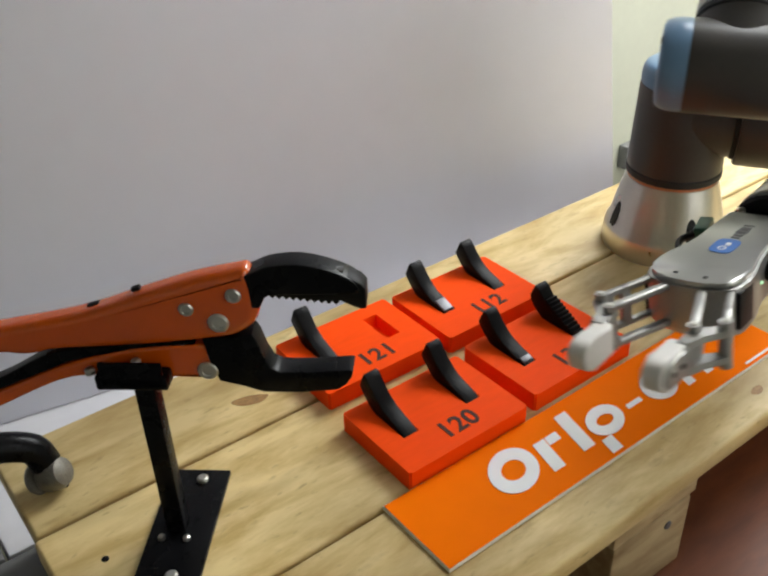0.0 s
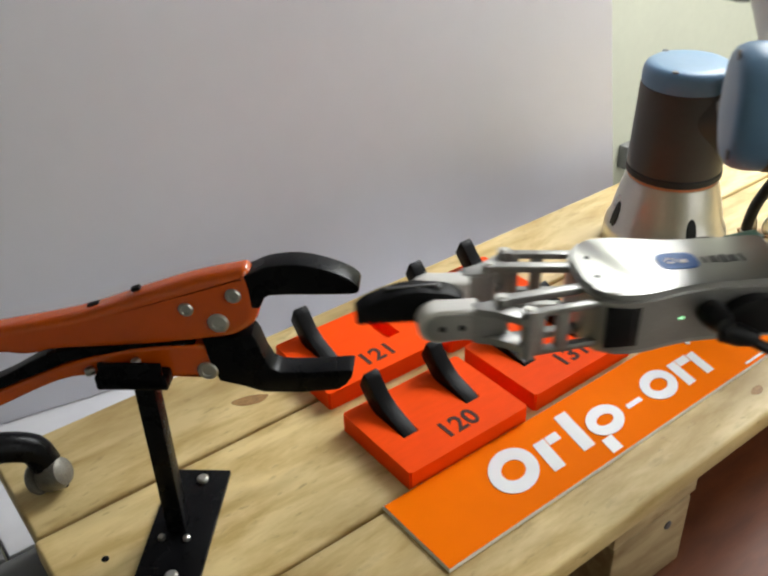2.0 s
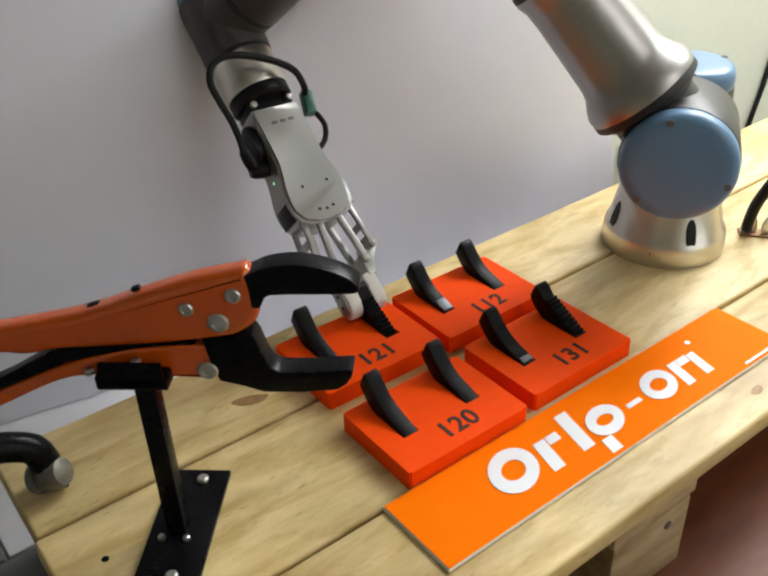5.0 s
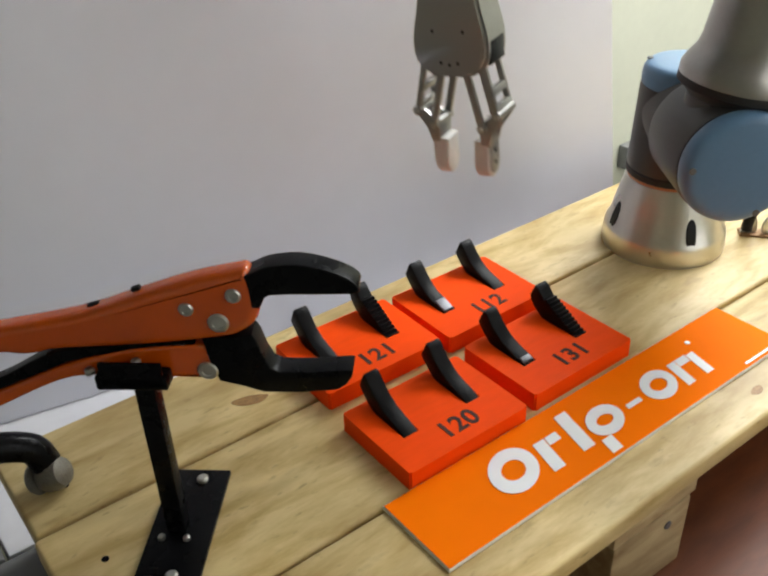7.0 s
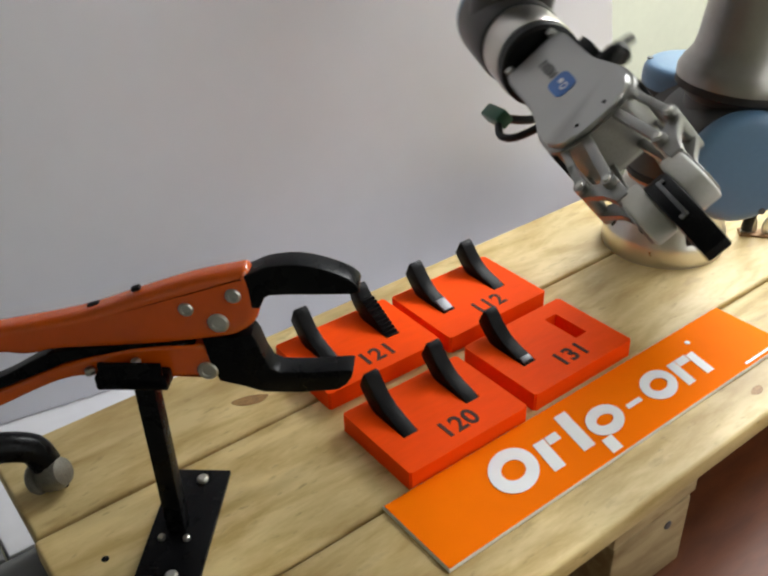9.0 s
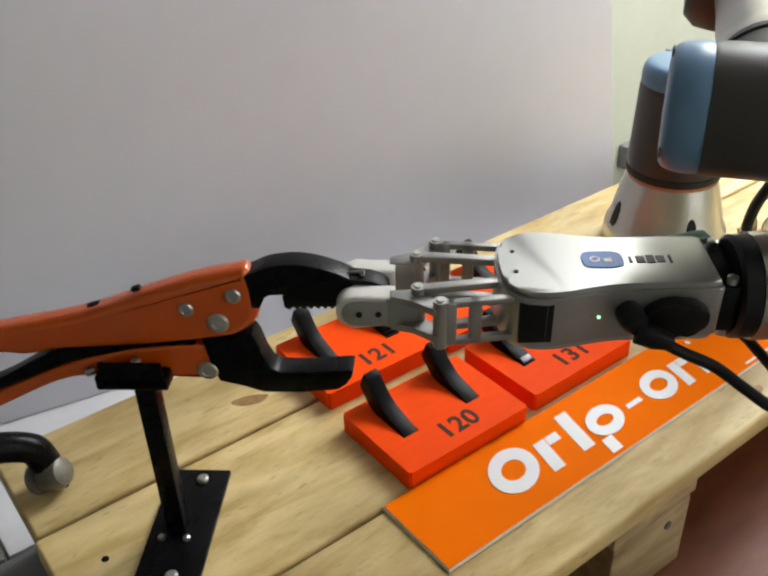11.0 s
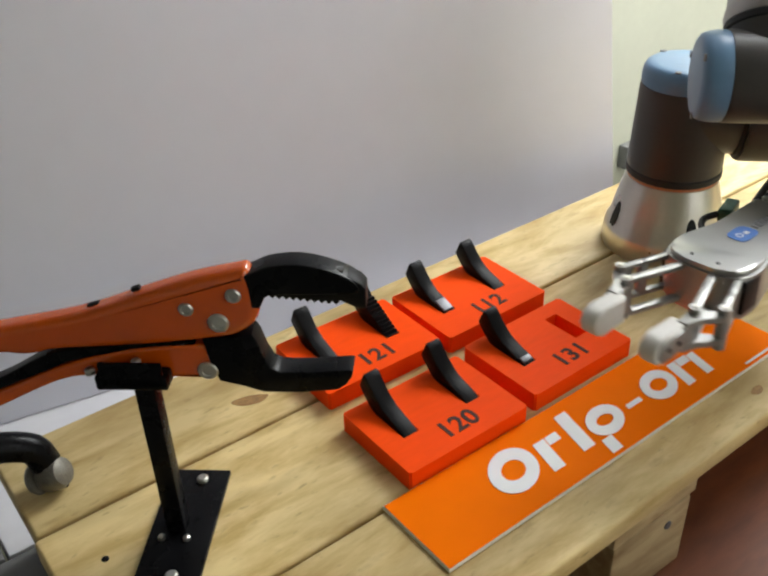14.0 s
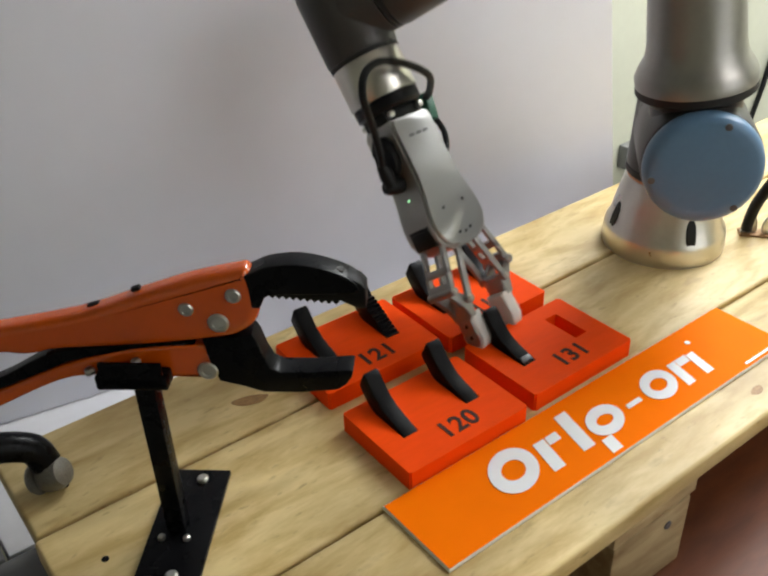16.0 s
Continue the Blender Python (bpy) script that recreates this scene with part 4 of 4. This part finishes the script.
Q4 = [-404.5, -393.3, -380.1, -376.8, -369.5, -367.4, -376.1, -390.4, -412.8, -410.1, -402.1, -380.3, -355.9, -370.1, -361.4, -365.3, -372.2, -385.2, -400.6, -392.0, -407.4, -417.7, -417.7, -417.7, -407.4, -394.1, -426.4, -422.8, -420.1, -419.0, -421.6, -425.6, -433.3, -433.6, -424.0, -416.6, -410.8, -403.6, -380.0, -376.5, -373.6, -355.9, -380.3, -402.1, -412.8, -390.4, -376.1, -367.5, -367.5, -367.5, -367.4, -367.6, -373.2, -375.7, -378.2, -408.9, -389.2, -346.7, -356.1, -374.5, -380.2, -386.6, -408.4, -416.4, -439.6]
Q5 = [-245.5, -212.3, -198.5, -191.5, -194.4, -197.8, -197.6, -208.4, -228.6, -241.5, -260.2, -304.9, -335.1, -349.2, -372.8, -378.4, -384.0, -405.7, -424.9, -424.2, -423.6, -424.3, -424.3, -424.3, -423.6, -424.0, -452.8, -448.3, -442.0, -437.0, -438.6, -441.1, -431.8, -432.4, -430.4, -434.6, -432.4, -429.0, -381.8, -366.4, -343.9, -335.1, -304.9, -260.2, -228.6, -208.4, -197.6, -196.6, -196.6, -196.6, -197.8, -196.4, -194.5, -193.0, -195.5, -228.4, -247.8, -329.8, -341.1, -354.0, -365.8, -397.9, -414.6, -419.2, -429.7]
Q6 = [-349.5, -358.4, -363.4, -366.2, -364.8, -363.2, -363.5, -362.7, -359.6, -365.4, -372.6, -372.5, -376.6, -360.8, -328.0, -300.6, -271.9, -232.6, -183.2, -168.5, -156.0, -155.9, -155.9, -155.9, -156.0, -148.4, -100.8, -57.7, -86.1, -118.4, -124.9, -129.8, -167.2, -165.1, -169.6, -184.0, -199.6, -220.2, -262.7, -309.6, -345.0, -376.6, -372.5, -372.6, -359.6, -362.7, -363.5, -363.2, -363.2, -363.2, -363.2, -362.9, -366.1, -365.8, -364.1, -357.9, -370.8, -395.3, -383.2, -355.8, -308.3, -249.9, -191.8, -179.8, -154.7]
Q = (Q1, Q2, Q3, Q4, Q5, Q6)
OPEN_TIMES = [0, 0.7, 1.1, 1.45, 5.1, 5.35, 7.8, 8.05, 12.15, 12.45, 13.5, 14.2, 15.0, 15.7, 16.0]
OPEN = [0.037, 0.036, 0.036, 0.0160, 0.014, 0.025, 0.025, 0.0150, 0.014, 0.036, 0.034, 0.034, 0.037, 0.042, 0.034]


def spline(xs, ys, x):
    """Monotone cubic through the rows, so that rests stay at rest."""
    xs, ys = np.array(xs, float), np.array(ys, float)
    h, d = np.diff(xs), np.diff(ys) / np.diff(xs)
    m = np.zeros(len(xs))
    m[0], m[-1] = d[0], d[-1]
    for i in range(1, len(xs) - 1):
        if d[i - 1] * d[i] > 0:
            w1, w2 = 2 * h[i] + h[i - 1], h[i] + 2 * h[i - 1]
            m[i] = (w1 + w2) / (w1 / d[i - 1] + w2 / d[i])
    i = int(np.clip(np.searchsorted(xs, x) - 1, 0, len(xs) - 2))
    t = (x - xs[i]) / h[i]
    return float((1 + 2 * t) * (1 - t) ** 2 * ys[i] + t * (1 - t) ** 2 * h[i] * m[i] + t * t * (3 - 2 * t) * ys[i + 1] + t * t * (t - 1) * h[i] * m[i + 1])


def link(q, d, a, alpha):
    return Matrix.Rotation(q, 4, "Z") @ Matrix.Translation((a, 0, d)) @ Matrix.Rotation(alpha, 4, "X")


def joints(t):
    """Frames of the six links at t seconds, in the robot's space."""
    out, m = [], I4.copy()
    for row, (d, a, al) in zip(Q, ((D1, 0, 90), (0, A2, 0), (0, A3, 0), (D4, 0, 90), (D5, 0, -90), (D6, 0, 0))):
        m = m @ link(radians(spline(TIMES, row, t)), d, a, radians(al))
        out.append(m.copy())
    return out


# the insert as it sits on the upper jaw of the pliers: held tip outwards, length back along the jaw
ON_PLIERS = FLATP @ Matrix.Translation((0.1430, 0.2020, 0)) @ Matrix(((0, 0, -1, 0), (0, 1, 0, 0), (1, 0, 0, 0), (0, 0, 0, 1))) @ pose(0, 0, 0, -3, 0, 0)


def blended(a, b, k):
    return Matrix.LocRotScale(a.translation.lerp(b.translation, k), a.to_quaternion().slerp(b.to_quaternion(), k), None)


# how the closed pads hold an insert, and the gripper's seat on the flange
MOUNT = Matrix.Translation((0, 0, 0.0035))
HELD = pose(0, 0.002, 0.208, 3, 0, 0)


def carried_rows(steps, start, end, grab, drop):
    """Rows of an insert that rests at start, rides between the pads from grab to drop, and rests at end."""
    hold0, hold1 = joints(grab)[5].inverted() @ start, joints(drop)[5].inverted() @ end
    rows = []
    for t in steps:
        if t <= grab:
            rows.append((t, start))
        elif t >= drop:
            rows.append((t, end))
        else:
            tool = joints(t)[5]
            if t < (grab + drop) / 2:
                held = blended(hold0, HELD, min(1, (t - grab) / 0.5))
            else:
                held = blended(HELD, hold1, max(0, 1 - (drop - t) / 0.5))
            rows.append((t, tool @ held))
    return rows


def motions():
    steps = [round(i * 0.1, 2) for i in range(161)]
    frames = {t: joints(t) for t in steps}
    for k, ob in enumerate((shoulder, upper_arm, forearm, wrist1, wrist2, flange)):
        walk(ob, [(t, frames[t][k]) for t in steps])
    walk(gripper, [(t, frames[t][5] @ MOUNT) for t in steps])
    for s, (outer, inner, knuckle) in FINGERS.items():
        rows = {outer: [], inner: [], knuckle: []}
        for t in steps:
            w = spline(OPEN_TIMES, OPEN, t)
            reach = w / 2 + 0.0100
            a = math.asin(max(-0.9, min(0.9, (reach - 0.0105) / LINK)))
            rows[inner].append((t, pose(s * 0.0105, 0, 0.1360, 0, math.degrees(a) * s, 0)))
            rows[outer].append((t, pose(s * 0.0245, 0, 0.1240, 0, math.degrees(a) * s, 0)))
            rows[knuckle].append((t, pose(s * (0.0105 + LINK * math.sin(a)), 0, 0.1360 + LINK * math.cos(a))))
        for ob, r in rows.items():
            walk(ob, r)
    walk(INS_A, carried_rows(steps, ON_PLIERS, seat_pose("121", 1), 1.6, 5.1))
    walk(INS_B, carried_rows(steps, seat_pose("131", 1), ON_PLIERS, 8.1, 12.0))


motions()
